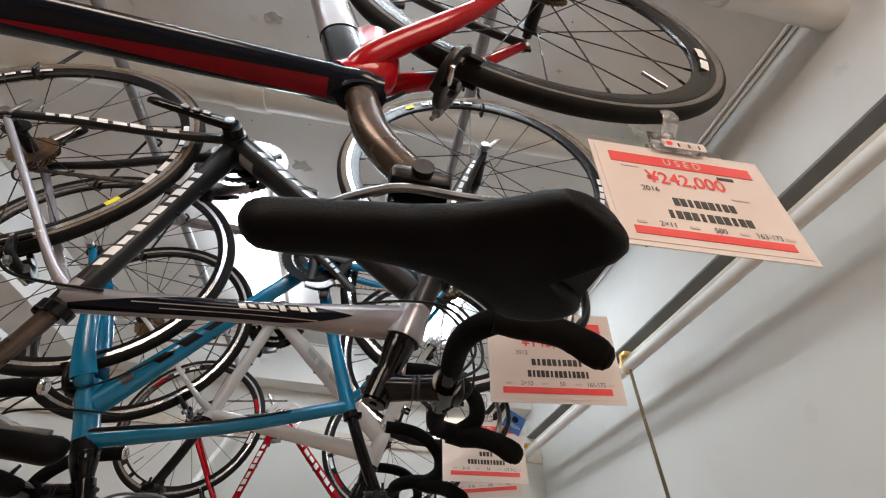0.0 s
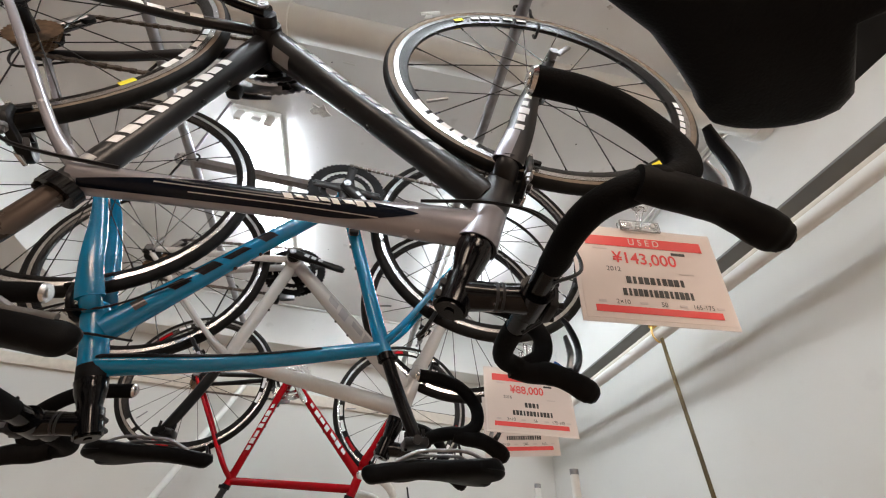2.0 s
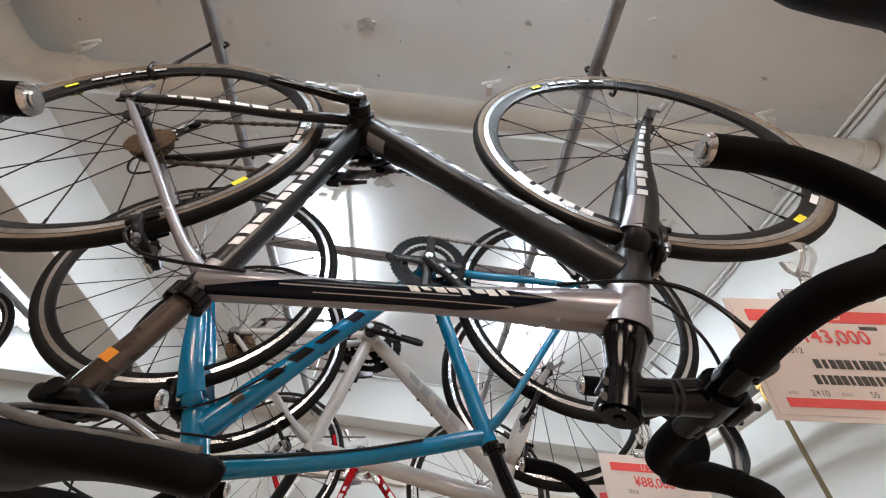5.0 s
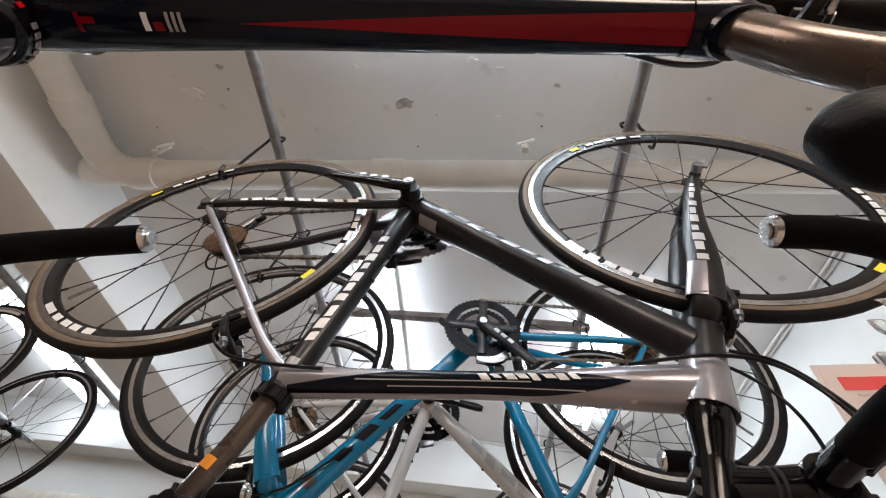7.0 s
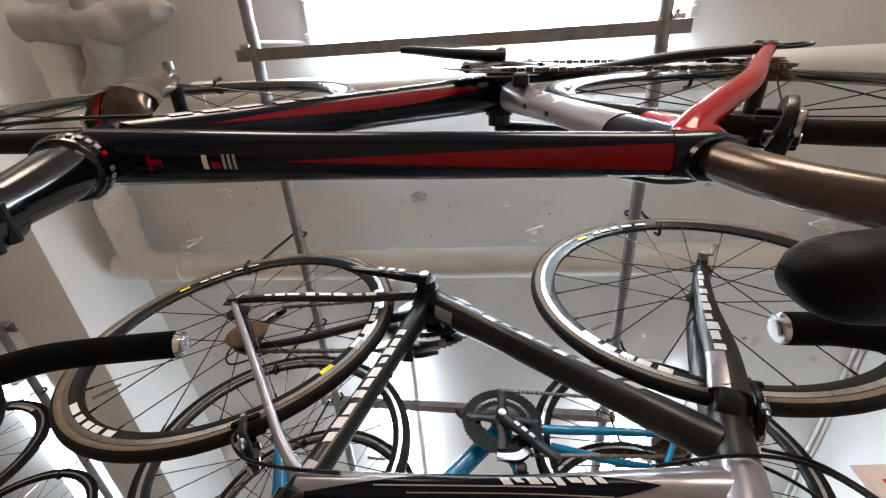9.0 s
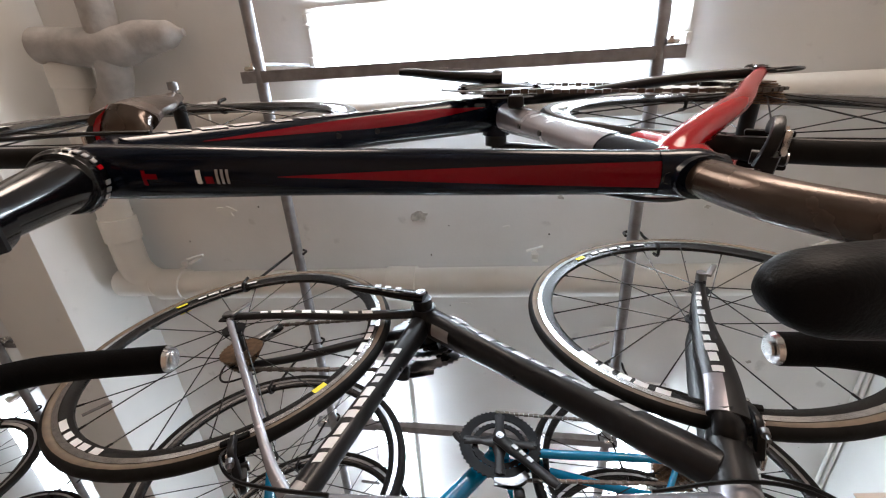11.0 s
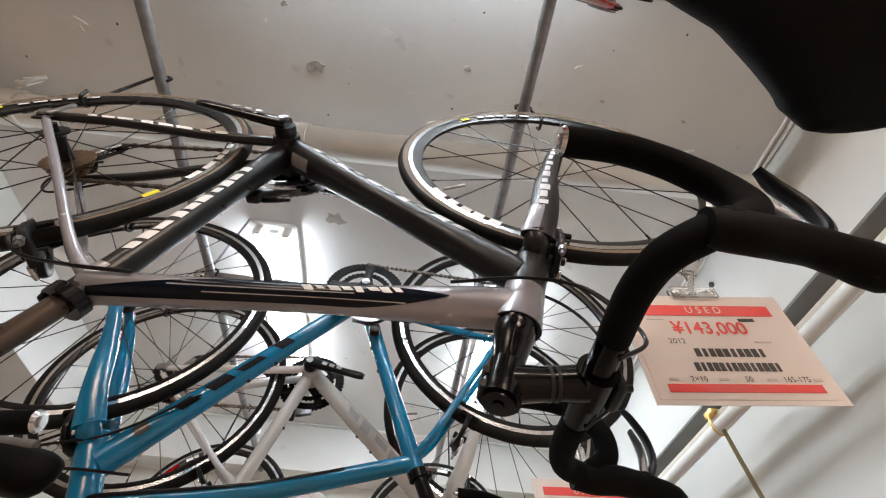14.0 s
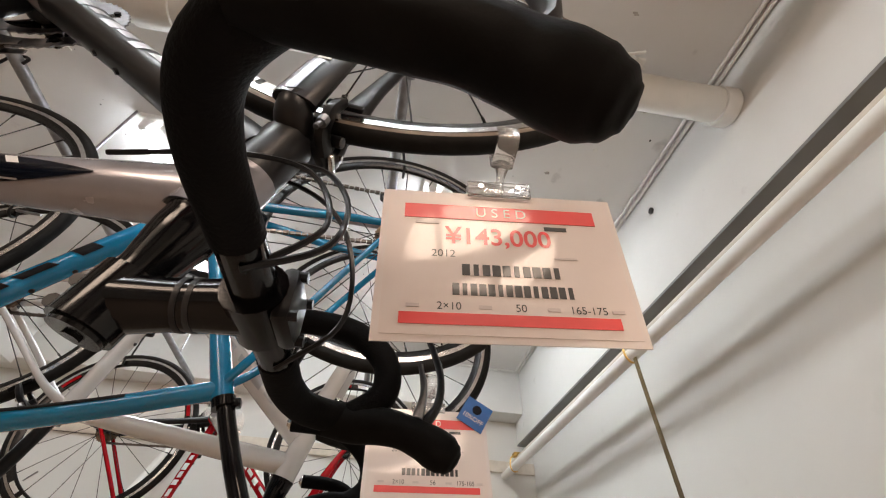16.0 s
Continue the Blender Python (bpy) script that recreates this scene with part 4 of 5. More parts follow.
    # bottle bosses
    for tn, us in (("down_tube", (0.45, 0.56)), ("seat_tube", (0.35, 0.5))):
        for u in us:
            c, s, n = parts[tn].frame_at(u)
            hh = parts[tn].half(u)[1]
            sign = 1 if n.dot(Vector((-0.3, 0, 1)) if tn == "down_tube" else Vector((1, 0, 0.2))) > 0 else -1
            bm = bmesh.new()
            rod(bm, c + n * sign * (hh - 0.001), c + n * sign * (hh + 0.003), 0.0042, 8)
            part("bottle_bolt", bm, "black", fr)
    return b, parts, fr


def hang(pos, yaw, lean, face, pitch=0.0):
    """Upside down, wheels to the ceiling; lean: degrees by which the saddle swings away."""
    return Matrix.Translation(pos) @ Matrix.Rotation(radians(yaw + (0 if face > 0 else 180)), 4, "Z") @ Matrix.Rotation(radians(180 + lean * face), 4, "X") @ Matrix.Rotation(radians(pitch), 4, "Y")


HUNG = []


WHITE_PRINT = [("white", [(20, 24), (25.5, 29), (30, 34), (35, 39), (40, 44), (46, 52), (54, 60), (140, 144), (146, 150), (151, 155), (157, 161), (163, 170), (260, 264), (265, 270), (271, 275), (277, 282), (284, 289)]), ("yellow", [(70, 75), (250, 255)])]

# silver, black and grey carbon bike, second in the row
g_silver = dict(R=(-0.408, 0.05), F=(0.556, -0.018), S=(-0.119, 0.429), HT=(0.400, 0.457), HB=(0.440, 0.332), clamp=(0.471, 0.532), stem=0.100, rise=-0.004, post=(-0.172, 0.580), set=0.043, tilt=2,
                paint=dict(dt="carbon", tt="silver", st="carbon", ht="carbon", bb="carbon", ss="silver", cs="carbon", crown="carbon", fork="carbon", post="postcarbon"),
                sec=dict(dt=[(0.034, 0.027), (0.026, 0.025), (0.024, 0.029)], tt=[(0.0215, 0.0205), (0.019, 0.017), (0.024, 0.031)], st=[(0.028, 0.021), (0.019, 0.019), (0.019, 0.02)], ht=[(0.0255, 0.0275), (0.024, 0.027), (0.0265, 0.030)],
                         fork=[(0.011, 0.025), (0.010, 0.023), (0.008, 0.015), (0.006, 0.009)]),
                wheel=dict(sidewall="tan", rim=0.026, spokes=20, print=WHITE_PRINT, turn=20), crank_angle=12, arm="gloss", reach=0.060, tail=-0.012, sole="greywall", collar=0.0245, splay=0.019)
bike, P, fr = bicycle("road_bike", hang((-0.275, 0.714, 2.246), -3.4, 0.0, 1, 2.4), g_silver, "silver and matt black carbon road bike hung upside down")
bm = bmesh.new()
g = []
for i in range(25):
    u = 0.03 + 0.81 * i / 24
    k = i / 24
    lo = -0.55 + 0.75 * max(0, (k - 0.62) / 0.38) ** 1.6 + 1.3 * max(0, 1 - k / 0.42)
    hi = 1.25 - 1.0 * max(0, (k - 0.72) / 0.28) ** 1.3
    g.append([bm.verts.new(P["top_tube"].at(u, lo + (hi - lo) * q / 6, 0.0009)) for q in range(7)])
for a, b in zip(g, g[1:]):
    for q in range(6):
        bm.faces.new((a[q], b[q], b[q + 1], a[q + 1]))
part("dark_panel", bm, "navy", fr, "dark navy panel on the top tube")
bm = bmesh.new()
P["top_tube"].patch(bm, 0.2, 0.62, 0.32, 0.40, 0.0014, nu=10, na=1, slant=0.0)
P["top_tube"].patch(bm, 0.28, 0.74, 0.72, 0.78, 0.0014, nu=10, na=1)
part("pinstripe", bm, "greyprint", fr)
blocks(Tube(P["top_tube"].line, [(a + 0.0006, b + 0.0006) for a, b in P["top_tube"].secs]), 8, 0.50, 0.74, -0.2, 0.28, "white", fr, 0.012)
blocks(P["down_tube"], 10, 0.13, 0.84, -0.6, 0.08, "greyprint", fr, -0.015)
blocks(P["seat_tube"], 10, 0.28, 0.86, -0.5, 0.35, "white", fr, 0.012)
blocks(P["cs1"], 8, 0.25, 0.85, -0.5, 0.6, "white", fr, 0.01)
blocks(P["fork1"], 10, 0.25, 0.85, -0.5, 0.25, "white", fr, 0.0)
blocks(P["cs-1"], 10, 0.2, 0.85, 2.7, 3.6, "white", fr, 0.01)
bm = bmesh.new()
P["fork1"].patch(bm, 0.0, 0.24, -1.25, 0.0, 0.0012, nu=6, na=6)
part("pale_panel", bm, "silver", fr, "silver panel on the fork shoulder")
bm = bmesh.new()
P["head_tube"].skin(bm, 20, False, 0.0012, 0.5, 1.0)
part("pale_panel", bm, "silver", fr, "silver lower half of the head tube")
bm = bmesh.new()
P["post"].patch(bm, 0.44, 0.5, -0.5, 0.7)
part("print", bm, "orange", bike)
bm = bmesh.new()
P["seat_tube"].patch(bm, 0.9, 0.955, -0.5, 0.3)
part("badge", bm, "greyprint", fr)
bm = bmesh.new()
P["down_tube"].patch(bm, 0.06, 0.15, 0.9, 1.7)
part("guard_plate", bm, "greyprint", fr)
cable(bike, [(0.475, 0.06, 0.548), (0.518, 0.05, 0.515), (0.52, 0.03, 0.45), (0.495, 0.02, 0.40), (0.455, 0.01, 0.375)])
cable(bike, [(0.475, -0.06, 0.548), (0.522, -0.045, 0.51), (0.518, -0.03, 0.44), (0.48, -0.028, 0.38), (0.40, -0.03, 0.335)])
cable(bike, [(0.475, 0.055, 0.545), (0.512, 0.045, 0.49), (0.485, 0.035, 0.42), (0.42, 0.032, 0.40), (0.32, 0.027, 0.41)])
cable(bike, [(-0.06, 0.024, 0.418), (-0.14, 0.026, 0.412), (-0.20, 0.028, 0.40), (-0.235, 0.03, 0.37), (-0.228, 0.03, 0.345)], 0.0026)
cable(bike, [(-0.34, -0.06, 0.06), (-0.43, -0.066, 0.10), (-0.465, -0.066, 0.05), (-0.44, -0.066, -0.02), (-0.41, -0.062, -0.03)])

# black and red carbon bike, nearest in the row
g_red = dict(R=(-0.408, 0.07), F=(0.600, 0.07), S=(-0.167, 0.466), HT=(0.395, 0.490), HB=(0.448, 0.370), plain_clamp=True, crown_size=1.9, turn_bars=-12, tail=0.03, clamp=(0.412, 0.632), stem=0.07, post=(-0.235, 0.606), set=-0.009, stay=(-0.166, 0.438), mono=True, tilt=2, pbow=0.012, pw=1.25,
             paint=dict(dt="navy", tt="navy", st="navy", ht="navy", bb="navy", ss="red", cs="carbon", crown="postcarbon", fork="postcarbon", post="postcarbon"),
             sec=dict(dt=[(0.032, 0.026), (0.027, 0.027), (0.026, 0.032)], tt=[(0.019, 0.018), (0.022, 0.017), (0.028, 0.024)], st=[(0.027, 0.024), (0.017, 0.024), (0.018, 0.026)], ht=[(0.027, 0.029), (0.024, 0.027), (0.026, 0.028)],
                      ss=[(0.014, 0.018), (0.012, 0.016), (0.008, 0.011), (0.007, 0.010)], fork=[(0.018, 0.038), (0.015, 0.036), (0.010, 0.02), (0.007, 0.010)]),
             wheel=dict(sidewall="greywall", rim=0.030, spokes=20, print=[("white", [(196, 204), (206, 214)]), ("white", [(16, 24), (26, 34)])], track="rimblack"), crank_angle=4, half=0.195, kink=-0.012, collar=0.02, saddle_w=0.07, reach=0.08)
bike, P, fr = bicycle("road_bike", hang((-0.123, 0.299, 2.333), 1.56, 0.8, -1, -0.95), g_red, "black and red carbon road bike hung upside down")
bm = bmesh.new()
n = 12
for i in range(n):
    u0, u1 = 0.02 + 0.62 * i / n, 0.02 + 0.62 * (i + 1) / n
    w0, w1 = 0.75 * (1 - i / n) + 0.01, 0.75 * (1 - (i + 1) / n) + 0.01
    g = [[bm.verts.new(P["top_tube"].at(u, math.pi / 2 + w * (q / 4 - 0.4), 0.0009)) for q in range(5)] for u, w in ((u0, w0 * 1.6), (u1, w1 * 1.6))]
    for q in range(4):
        bm.faces.new((g[0][q], g[1][q], g[1][q + 1], g[0][q + 1]))
part("red_flash", bm, "darkred", fr, "dark red wedge along the top tube")
bm = bmesh.new()
g = []
for i in range(19):
    k = i / 18
    w = 0.36 * min(1.0, k / 0.35, (1 - k) / 0.5) + 0.01
    g.append([bm.verts.new(P["down_tube"].at(0.06 + 0.8 * k, 2.1 + w * (q / 2 - 1), 0.0009)) for q in range(5)])
for a, b in zip(g, g[1:]):
    for q in range(4):
        bm.faces.new((a[q], b[q], b[q + 1], a[q + 1]))
part("red_flash", bm, "darkred", fr, "dark red flash along the down tube")
blocks(P["down_tube"], 9, 0.3, 0.95, 2.75, 3.3, "greyprint", fr, 0.01)
bm = bmesh.new()
Tube([Vector((-0.146, 0, 0.455)), Vector((-0.168, 0, 0.432)), Vector((-0.172, 0, 0.395)), Vector((-0.160, 0, 0.345))], [(0.0195, 0.024), (0.0225, 0.030), (0.0205, 0.0275), (0.018, 0.0245)]).skin(bm, 20)
part("seat_joint", bm, "red", fr, "glossy red joint of seat tube and stays")
bm = bmesh.new()
P["seat_tube"].skin(bm, 20, False, 0.001, 0.12, 0.76)
part("pale_panel", bm, "silver", fr, "silver middle of the seat tube")
bm = bmesh.new()
P["crown"].patch(bm, 0.02, 0.98, -1.25, 1.25, 0.0015, nu=10, na=8)
P["fork-1"].patch(bm, 0.0, 0.28, -0.5, 0.9, nu=8, na=6)
P["fork1"].patch(bm, 0.0, 0.28, -0.5, 0.9, nu=8, na=6)
part("red_panel", bm, "red", fr, "red panel on the fork shoulders")
# ring of plain marks round the upper headset cover
top, ax = Vector((0.395, 0, 0.490)), Vector((-0.053, 0, 0.12)).normalized()
side = Vector((0, 1, 0))
bm = bmesh.new()
Tube([top, top + ax * 0.010, top + ax * 0.020, top + ax * 0.026], [(0.0305, 0.0305), (0.031, 0.031), (0.0285, 0.0285), (0.024, 0.024)]).skin(bm, 32)
cover = part("headset_cover", bm, "gloss", bike, "glossy black headset cover with small marks")
for k in range(11):
    a = radians(20 + 13 * k + (14 if k > 5 else 0))
    d = side * math.cos(a) + ax.cross(side) * math.sin(a)
    bm = bmesh.new()
    box(bm, (0, 0, 0), (0.0012, 0.0042, 0.0075), 0, Matrix.Translation(top + ax * 0.011 + d * 0.0312) @ Matrix((d, ax.cross(d), ax)).transposed().to_4x4())
    part("print", bm, "red" if k == 6 else "greyprint", cover)
for u0, u1, a0, a1, mt in ((0.722, 0.727, 1.32, 1.86, "greyprint"), (0.731, 0.736, 1.32, 1.86, "greyprint"), (0.740, 0.745, 1.32, 1.86, "greyprint"), (0.750, 0.764, 1.34, 1.6, "darkred"), (0.770, 0.779, 1.34, 1.84, "white"), (0.868, 0.875, 1.3, 1.82, "darkred"), (0.848, 0.868, 1.52, 1.7, "darkred")):
    bm = bmesh.new()
    P["top_tube"].patch(bm, u0, u1, a0, a1)
    part("print", bm, mt, fr)
bm = bmesh.new()
c, s_, n_ = P["top_tube"].frame_at(0.045)
rod(bm, c + Vector((0, 0, 0.0185)), c + Vector((0, 0, 0.0205)), 0.005, 14)
part("clamp_bolt", bm, "black", fr)
cable(bike, [(0.49, 0.07, 0.575), (0.57, 0.055, 0.55), (0.575, 0.03, 0.46), (0.50, 0.028, 0.40), (0.40, 0.03, 0.375)])
cable(bike, [(0.49, -0.07, 0.575), (0.565, -0.05, 0.53), (0.55, -0.03, 0.45), (0.47, -0.03, 0.41), (0.38, -0.03, 0.40)])
cable(bike, [(-0.10, 0.018, 0.462), (-0.14, 0.027, 0.452), (-0.18, 0.03, 0.432), (-0.21, 0.024, 0.405)])
cable(bike, [(-0.36, -0.06, 0.05), (-0.45, -0.066, 0.08), (-0.485, -0.068, 0.03), (-0.44, -0.064, -0.02)])

# turquoise alloy bike, third in the row
g_blue = dict(R=(-0.408, 0.07), F=(0.571, 0.033), S=(-0.121, 0.440), HT=(0.406, 0.532), HB=(0.450, 0.400), clamp=(0.463, 0.602), stem=0.085, post=(-0.188, 0.634), set=-0.03, tilt=0, bow=0.012,
              paint=dict(dt="blue", tt="blue", st="blue", ht="blue", bb="blue", ss="blue", cs="blue", crown="blue", fork="blue", post="gloss"),
              sec=dict(dt=[(0.022, 0.022), (0.021, 0.022), (0.023, 0.028)], tt=[(0.016, 0.016), (0.019, 0.016), (0.022, 0.021)], st=[(0.019, 0.019), (0.0165, 0.0165), (0.018, 0.018)], ht=[(0.024, 0.026), (0.022, 0.024), (0.023, 0.025)],
                       ss=[(0.007, 0.008), (0.006, 0.007)], fork=[(0.012, 0.025), (0.0105, 0.021), (0.008, 0.014), (0.006, 0.009)]),
              wheel=dict(sidewall="tyre", rim=0.022, spokes=24), crank_angle=128, ring="ringblack", arm="crankgrey", sole="vinyl")
bike, P, fr = bicycle("road_bike", hang((-0.119, 1.136, 2.278), 2.54, 0.7, -1, -7.67), g_blue, "glossy turquoise alloy road bike hung upside down")
blocks(P["down_tube"], 4, 0.36, 0.84, math.pi - 0.55, math.pi + 0.5, "ringblack", fr, 0.02, gap=0.25)
bm = bmesh.new()
P["down_tube"].patch(bm, 0.86, 0.9, math.pi - 0.4, math.pi + 0.4)
part("print", bm, "ink", fr)
bm = bmesh.new()
P["top_tube"].patch(bm, 0.25, 1.0, math.pi + 0.25, math.pi + 0.8, nu=12)
part("dark_stripe", bm, "ringblack", fr, "black stripe along the top tube")
bm = bmesh.new()
P["head_tube"].patch(bm, 0.78, 1.0, math.pi - 1.2, math.pi + 0.9)
part("dark_stripe", bm, "ringblack", fr)
cable(bike, [(0.485, 0.07, 0.585), (0.60, 0.06, 0.57), (0.615, 0.02, 0.49), (0.54, -0.026, 0.42), (0.42, -0.028, 0.39), (0.30, -0.028, 0.31)])
cable(bike, [(0.485, -0.07, 0.585), (0.63, -0.05, 0.55), (0.62, -0.02, 0.45), (0.54, 0.0, 0.39), (0.50, 0.0, 0.37)])
cable(bike, [(0.485, -0.08, 0.58), (0.58, -0.07, 0.53), (0.56, -0.04, 0.46), (0.46, -0.03, 0.45), (0.36, -0.026, 0.46)])

# pearl white alloy bike, fourth
g_pearl = dict(R=(-0.405, 0.07), F=(0.575, 0.07), S=(-0.098, 0.36), HT=(0.402, 0.472), HB=(0.44, 0.352), clamp=(0.47, 0.55), stem=0.085, post=(-0.17, 0.56), set=0.0,
               paint=dict(dt="pearl", tt="pearl", st="pearl", ht="pearl", bb="pearl", ss="pearl", cs="pearl", crown="pearl", fork="pearl", post="black"),
               sec=dict(dt=[(0.022, 0.022), (0.022, 0.026), (0.023, 0.028)], tt=[(0.017, 0.017), (0.018, 0.021), (0.021, 0.024)], st=[(0.02, 0.02), (0.018, 0.018)], ht=[(0.024, 0.024)], fork=[(0.011, 0.022), (0.010, 0.02), (0.008, 0.013), (0.006, 0.009)]),
               wheel=dict(sidewall="tyre", rim=0.022, spokes=24), crank_angle=196, ring="ringblack", arm="black")
bike, P, fr = bicycle("road_bike", hang((-0.28, 1.48, 2.275), 0.5, 0.5, 1, 1.9), g_pearl, "pearl white alloy road bike hung upside down")
blocks(P["down_tube"], 5, 0.32, 0.85, -0.5, 0.5, "greyprint", fr, 0.02)

# red frame with white tape, last in the row
g_last = dict(R=(-0.405, 0.075), F=(0.57, 0.072), S=(-0.115, 0.48), HT=(0.398, 0.485), HB=(0.43, 0.36), clamp=(0.46, 0.56), stem=0.08, post=(-0.165, 0.66), tape="whitetape",
              paint=dict(dt="red", tt="red", st="red", ht="red", bb="red", ss="red", cs="black", crown="red", fork="red", post="carbon"),
              sec=dict(dt=[(0.018, 0.018), (0.018, 0.02)], tt=[(0.015, 0.015), (0.015, 0.017)], st=[(0.016, 0.016)], ht=[(0.02, 0.02)], fork=[(0.010, 0.018), (0.009, 0.015), (0.006, 0.009)]),
              wheel=dict(sidewall="tyre", rim=0.03, spokes=20, print=[("red", [(10, 24), (130, 144), (250, 264)]), ("white", [(30, 40), (44, 54), (150, 160), (164, 174), (270, 280), (284, 294)])]), crank_angle=230, ring="alloy", arm="alloy")
bike, P, fr = bicycle("road_bike", hang((-0.34, 2.4, 2.235), 0.0, 0.0, 1), g_last, "glossy red road bike with white bar tape hung upside down")
blocks(P["down_tube"], 7, 0.3, 0.85, -0.5, 0.5, "white", fr, 0.01)
blocks(P["seat_tube"], 7, 0.3, 0.75, -0.6, 0.6, "white", fr, 0.01)

# two bikes of the next bay
g_bay = dict(g_pearl, paint=dict(dt="black", tt="black", st="black", ht="black", bb="black", ss="black", cs="black", crown="black", fork="black", post="black"), wheel=dict(sidewall="tyre", rim=0.028, spokes=20, track="brake", print=[("white", [(20, 50), (140, 170), (260, 290)])]))
bicycle("road_bike", hang((-2.83, 1.55, 2.36), 0.0, 0.0, 1), g_bay, "black road bike hung upside down in the next bay")
bicycle("road_bike", hang((-2.83, 2.02, 2.36), 0.0, 0.0, 1), dict(g_bay, wheel=dict(sidewall="tyre", rim=0.022, spokes=20)), "black road bike hung upside down in the next bay")


# ---- hooks ----
def hook(x, y, drop, yaw=0):
    e = root("wheel_hook", Matrix.Translation((x, y, RZ)) @ Matrix.Rotation(radians(yaw), 4, "Z"), "black plastic-coated double hook on a steel rail", "hook", "wheel hooks")
    bm = bmesh.new()
    Tube([(-0.024, 0, -0.012), (-0.022, 0, 0.014), (0.0, 0, 0.024), (0.022, 0, 0.014), (0.022, 0, -0.02), (0.03, 0.0, -drop + 0.04), (0.034, -0.008, -drop), (0.034, 0.0, -drop - 0.016), (0.034, 0.018, -drop - 0.014), (0.034, 0.024, -drop + 0.012)], [(0.0042, 0.0042)], (0.2, 1, 0.1), 6).skin(bm, 8)
    part("hook_wire", bm, "black", e)


def hang_hooks(m, g, rails):
    """A hook from each rail to the inside of the rim that crosses under it."""
    for c in (g["R"], g["F"]):
        best = None
        for k in range(720):
            a = math.pi * k / 360
            q = m @ Vector((c[0] + 0.286 * math.cos(a), 0, c[1] + 0.286 * math.sin(a)))
            if q.z > (m @ Vector((c[0], 0, c[1]))).z:
                for x in rails:
                    side = -1 if x < -0.5 else 1
                    if best is None or abs(q.x - 0.034 * side - x) < best[0]:
                        best = (abs(q.x - 0.034 * side - x), x, q, side)
        if best[0] < 0.08:
            hook(best[1], best[2].y, RZ - best[2].z - 0.012, 0 if best[3] > 0 else 180)


for m, g in HUNG:
    hang_hooks(m, g, RAILS.values())


# ---- price cards ----
def text(s, size, x, y, material, parent, name="writing", wide=1.0, thick=0.0):
    cu = bpy.data.curves.new(name, "FONT")
    cu.body, cu.size, cu.align_x, cu.align_y = s, size, "CENTER", "CENTER"
    cu.offset = thick
    tmp = new("tmp", cu)
    me = bpy.data.meshes.new_from_object(tmp.evaluated_get(bpy.context.evaluated_depsgraph_get()))
    bpy.data.objects.remove(tmp)
    bpy.data.curves.remove(cu)
    me.materials.clear()
    me.materials.append(M[material])
    ob = new(name, me)
    ob.parent = parent
    ob.matrix_basis = Matrix.Translation((x, y, 0.0016)) @ Matrix.Diagonal((wide, 1, 1, 1))
    return ob


def bar(x, y, w, h, material, parent, name="print_bar", z=0.0014):
    bm = bmesh.new()
    box(bm, (x, y, z), (w, h, 0.0006))
    return part(name, bm, material, parent, smooth=False)


def word(x, y, w, h, n, parent):
    """A name as plain bars, one a letter."""
    s = w / n
    for i in range(n):
        bm = bmesh.new()
        c = x - w / 2 + s * (i + 0.5)
        box(bm, (c, y, 0.0014), (s * (0.72, 0.8, 0.76, 0.5)[(i * 5 + n) % 4], h * 0.9, 0.0006))
        part("print_bar", bm, "ink", parent, smooth=False)


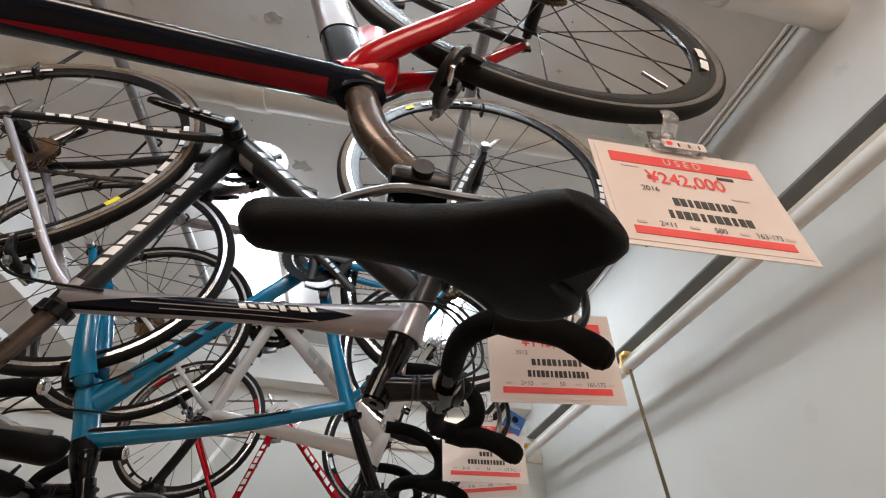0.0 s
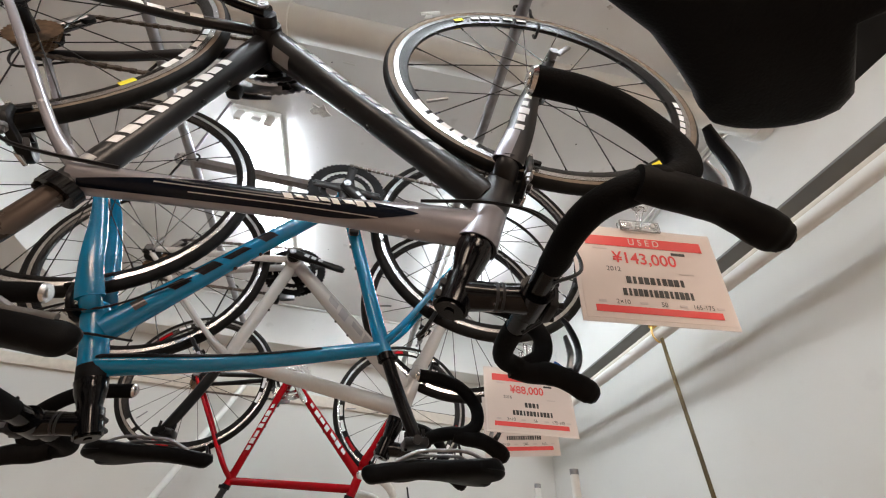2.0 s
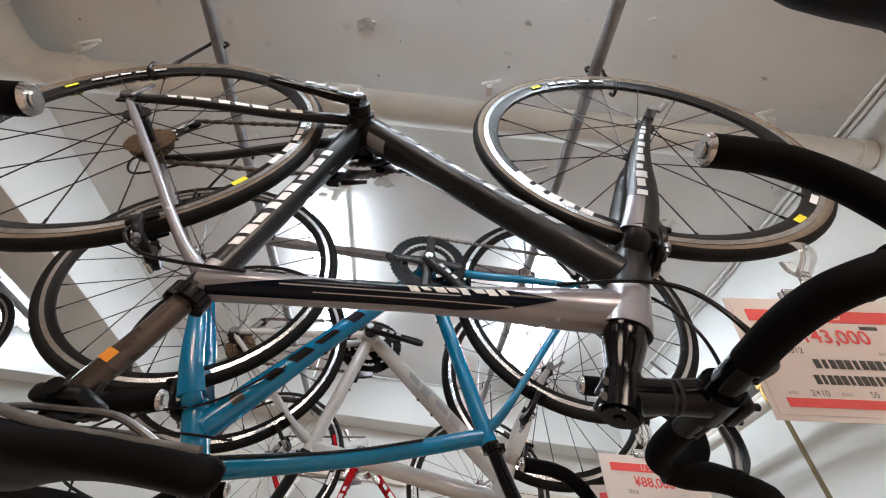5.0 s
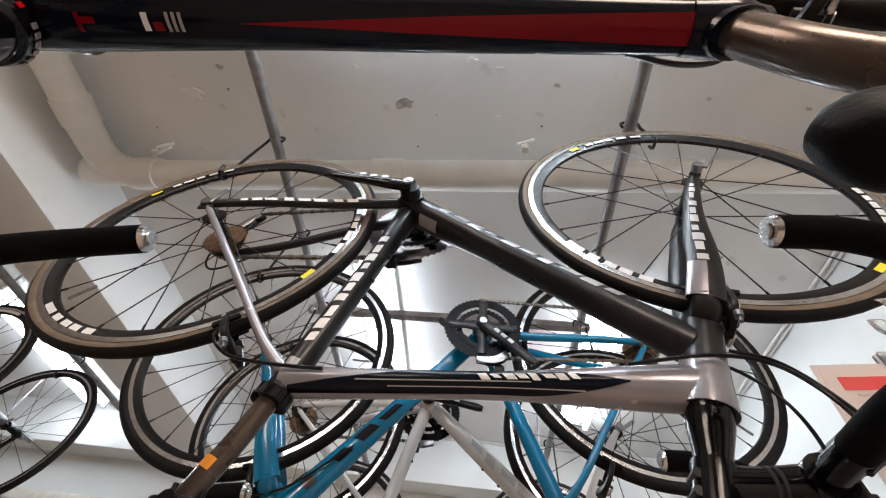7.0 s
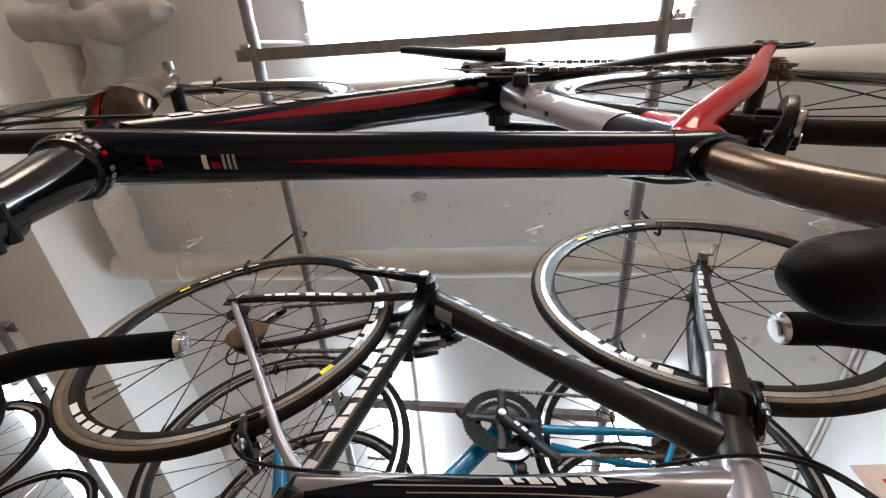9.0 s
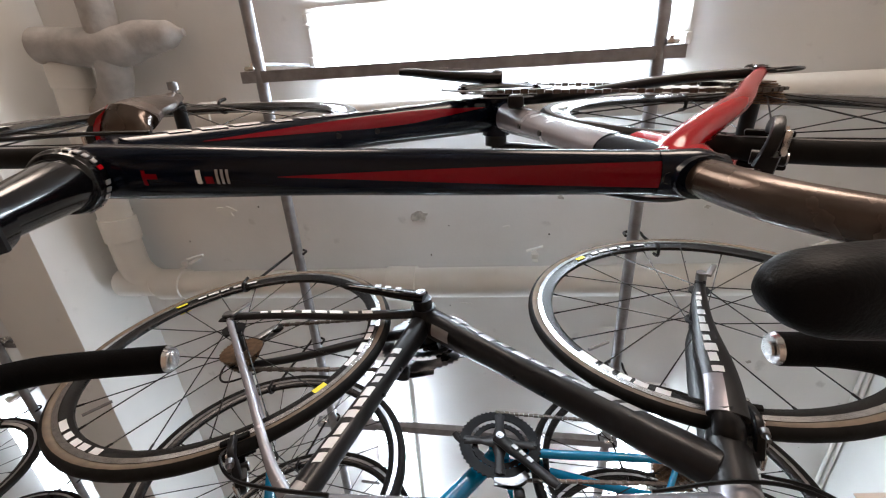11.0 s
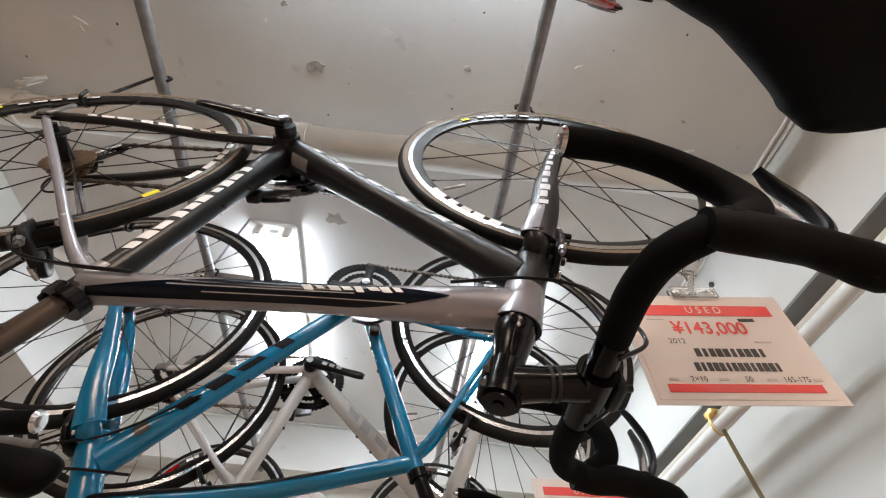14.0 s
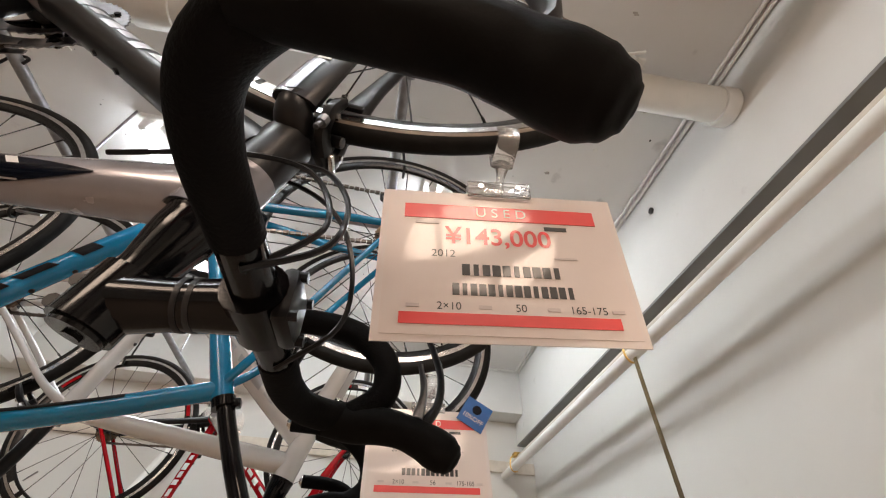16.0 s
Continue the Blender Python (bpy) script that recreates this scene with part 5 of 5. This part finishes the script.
def price_card(corner, across, up, price, year, lines, foot, label, clip_at):
    """A laminated card; corner: its lower left corner; across and up: its edges."""
    a, u = Vector(across), Vector(up)
    w = a.length
    a.normalize()
    u = (u - a * u.dot(a))
    h = u.length
    u.normalize()
    m = Matrix((a, u, a.cross(u))).transposed().to_4x4()
    m.translation = Vector(corner) + a * w / 2 + u * h / 2
    e = root("price_card", m, label, "price card", "price cards")
    bm = bmesh.new()
    # the card bows a little
    nx, rows = 12, []
    for z in (-0.0008, 0.0004):
        rows.append([[bm.verts.new((w * (i / nx - 0.5), h * (j - 0.5), z)) for j in (0, 1)] for i in range(nx + 1)])
    for i in range(nx):
        for r in rows:
            bm.faces.new((r[i][0], r[i + 1][0], r[i + 1][1], r[i][1]))
        for j in (0, 1):
            bm.faces.new((rows[0][i][j], rows[0][i + 1][j], rows[1][i + 1][j], rows[1][i][j]))
    for i in (0, nx):
        bm.faces.new((rows[0][i][0], rows[0][i][1], rows[1][i][1], rows[1][i][0]))
    part("laminate", bm, "film", e, smooth=False)
    pw, ph = w - 0.012, h - 0.012
    bm = bmesh.new()
    box(bm, (0, 0, 0.0007), (pw, ph, 0.0006))
    part("sheet", bm, "paper", e, smooth=False)
    bar(0, ph * 0.365, pw * 0.86, ph * 0.115, "redink", e, "header_bar")
    text("U S E D", ph * 0.105, 0, ph * 0.365, "paper", e).location.z = 0.0022
    text(price, ph * 0.18, -pw * 0.02, ph * 0.165, "redink", e, thick=0.0004)
    text(year, ph * 0.075, -pw * 0.26, ph * 0.03, "ink", e)
    bar(pw * 0.24, ph * 0.262, pw * 0.1, ph * 0.03, "ink", e)
    bar(pw * 0.26, ph * 0.03, pw * 0.1, ph * 0.014, "fadedink", e)
    bar(-pw * 0.33, ph * 0.27, pw * 0.1, ph * 0.02, "fadedink", e)
    for (n, wd), y in zip(lines, (-0.08, -0.215)):
        word(0.02 * pw, ph * y, pw * wd, ph * 0.085, n, e)
    for s, x in zip(foot, (-0.24, 0.04, 0.31)):
        text(s, ph * 0.068, pw * x, -ph * 0.328, "ink", e)
    for x in (-0.38, -0.1, 0.17, 0.43):
        bar(pw * x, -ph * 0.328, pw * 0.05, ph * 0.022, "fadedink", e)
    bar(0, -ph * 0.405, pw * 0.86, ph * 0.07, "redink", e, "footer_bar")
    # clear clip: its jaw holds the card, its ring the tyre
    c = root("card_clip", Matrix(), "clear plastic clip holding a price card to the tyre", "clip", "card clips")
    k = m @ Vector((0, h / 2, 0))
    q = Vector(clip_at)
    bm = bmesh.new()
    box(bm, (0, h / 2 + 0.004, 0.004), (0.062, 0.018, 0.004), 0.001, m)
    box(bm, (0, h / 2 + 0.004, -0.004), (0.062, 0.018, 0.004), 0.001, m)
    part("jaw", bm, "clear", c)
    bm = bmesh.new()
    d = q - k
    side = a
    Tube([k + u * 0.004, k + d * 0.35, k + d * 0.7], [(0.005, 0.004), (0.004, 0.004), (0.008, 0.005)], side, 4).skin(bm, 10)
    part("link", bm, "clear", c)
    bm = bmesh.new()
    Tube([k + d * 0.6, q + Vector((0, -0.015, -0.004)), q + Vector((0, -0.016, 0.014)), q + Vector((0, -0.012, 0.024))], [(0.011, 0.0018)], side, 5).skin(bm, 8)
    Tube([k + d * 0.6, q + Vector((0, 0.015, -0.004)), q + Vector((0, 0.016, 0.014))], [(0.011, 0.0018)], side, 5).skin(bm, 8)
    part("tyre_grip", bm, "clear", c)
    for s in (-1, 1):
        bm = bmesh.new()
        rod(bm, m @ Vector((s * 0.018, h / 2 + 0.004, 0.006)), m @ Vector((s * 0.018, h / 2 + 0.004, 0.009)), 0.003, 8)
        part("rivet", bm, "alloy", c)
    return e


price_card((0.294, 0.702, 1.729), (0.219, -0.022, 0.011), (-0.012, -0.02, 0.152), "¥143,000", "2012", ((10, 0.42), (14, 0.5)), ("2×10", "50", "165-175"), "laminated white price card with red bars on a tyre", (0.398, 0.652, 1.94))
first_card = price_card((0.320, 0.342, 1.746), (0.222, -0.004, 0.010), (-0.007, -0.012, 0.155), "¥242,000", "2016", ((9, 0.36), (11, 0.48)), ("2×11", "500", "163-173"), "laminated white price card with red bars on a tyre", (0.425, 0.325, 1.955))
e = root("stock_label", first_card.matrix_basis @ pose(0.01, 0.082, 0.0085), "small white stock label with a red dot", "label")
bm = bmesh.new()
box(bm, (0, 0, 0), (0.056, 0.014, 0.0008))
part("label_paper", bm, "paper", e, smooth=False)
bm = bmesh.new()
rod(bm, (-0.02, 0, 0.0004), (-0.02, 0, 0.001), 0.004, 14)
part("red_dot", bm, "redink", e)
for k in range(7):
    bar(-0.008 + k * 0.0045, -0.001, 0.0022, 0.006, "fadedink" if k % 3 else "ink", e, z=0.0007)
card = price_card((0.309, 1.182, 1.725), (0.216, -0.004, 0.010), (-0.006, 0.006, 0.152), "¥88,000", "2016", ((4, 0.18), (12, 0.48)), ("2×10", "56", "175-185"), "laminated white price card with red bars on a tyre", (0.41, 1.18, 1.92))
price_card((0.388, 1.447, 1.740), (0.221, 0.002, 0.031), (-0.021, -0.027, 0.153), "¥64,700", "", ((9, 0.3), (15, 0.5)), ("2×10", "500", "165-"), "laminated white price card with red bars on a tyre", (0.46, 1.44, 1.93))
e = root("discount_tag", card.matrix_basis @ pose(0.088, 0.072, 0.004, 0, 0, -32), "small blue discount tag taped to a price card", "tag")
bm = bmesh.new()
box(bm, (0, 0, 0), (0.052, 0.052, 0.0012))
part("tag_card", bm, "blueink", e, smooth=False)
text("10%OFF", 0.0125, 0, -0.01, "paper", e)
bm = bmesh.new()
rod(bm, (0, 0.009, 0.0004), (0, 0.009, 0.0012), 0.009, 16)
part("tag_mark", bm, "navy", e)

# poles leaning at the end wall
for a, b, r in (((0.84, 1.82, 0.0), (0.825, 1.80, 1.815), 0.015), ((0.96, 2.42, 0.0), (0.932, 2.39, 1.88), 0.014), ((-1.25, 2.2, 0.0), (-0.75, 3.2, 2.45), 0.018)):
    e = root("white_pole", Matrix(), "white wrapped pole standing against the end wall", "pole", "white poles")
    bm = bmesh.new()
    rod(bm, a, b, r, 16)
    part("pole_shaft", bm, "pvc", e)
    bm = bmesh.new()
    d = (Vector(b) - Vector(a)).normalized()
    rod(bm, Vector(b) - d * 0.004, Vector(b) + d * 0.014, r + 0.001, 16)
    part("pole_cap", bm, "dull", e)
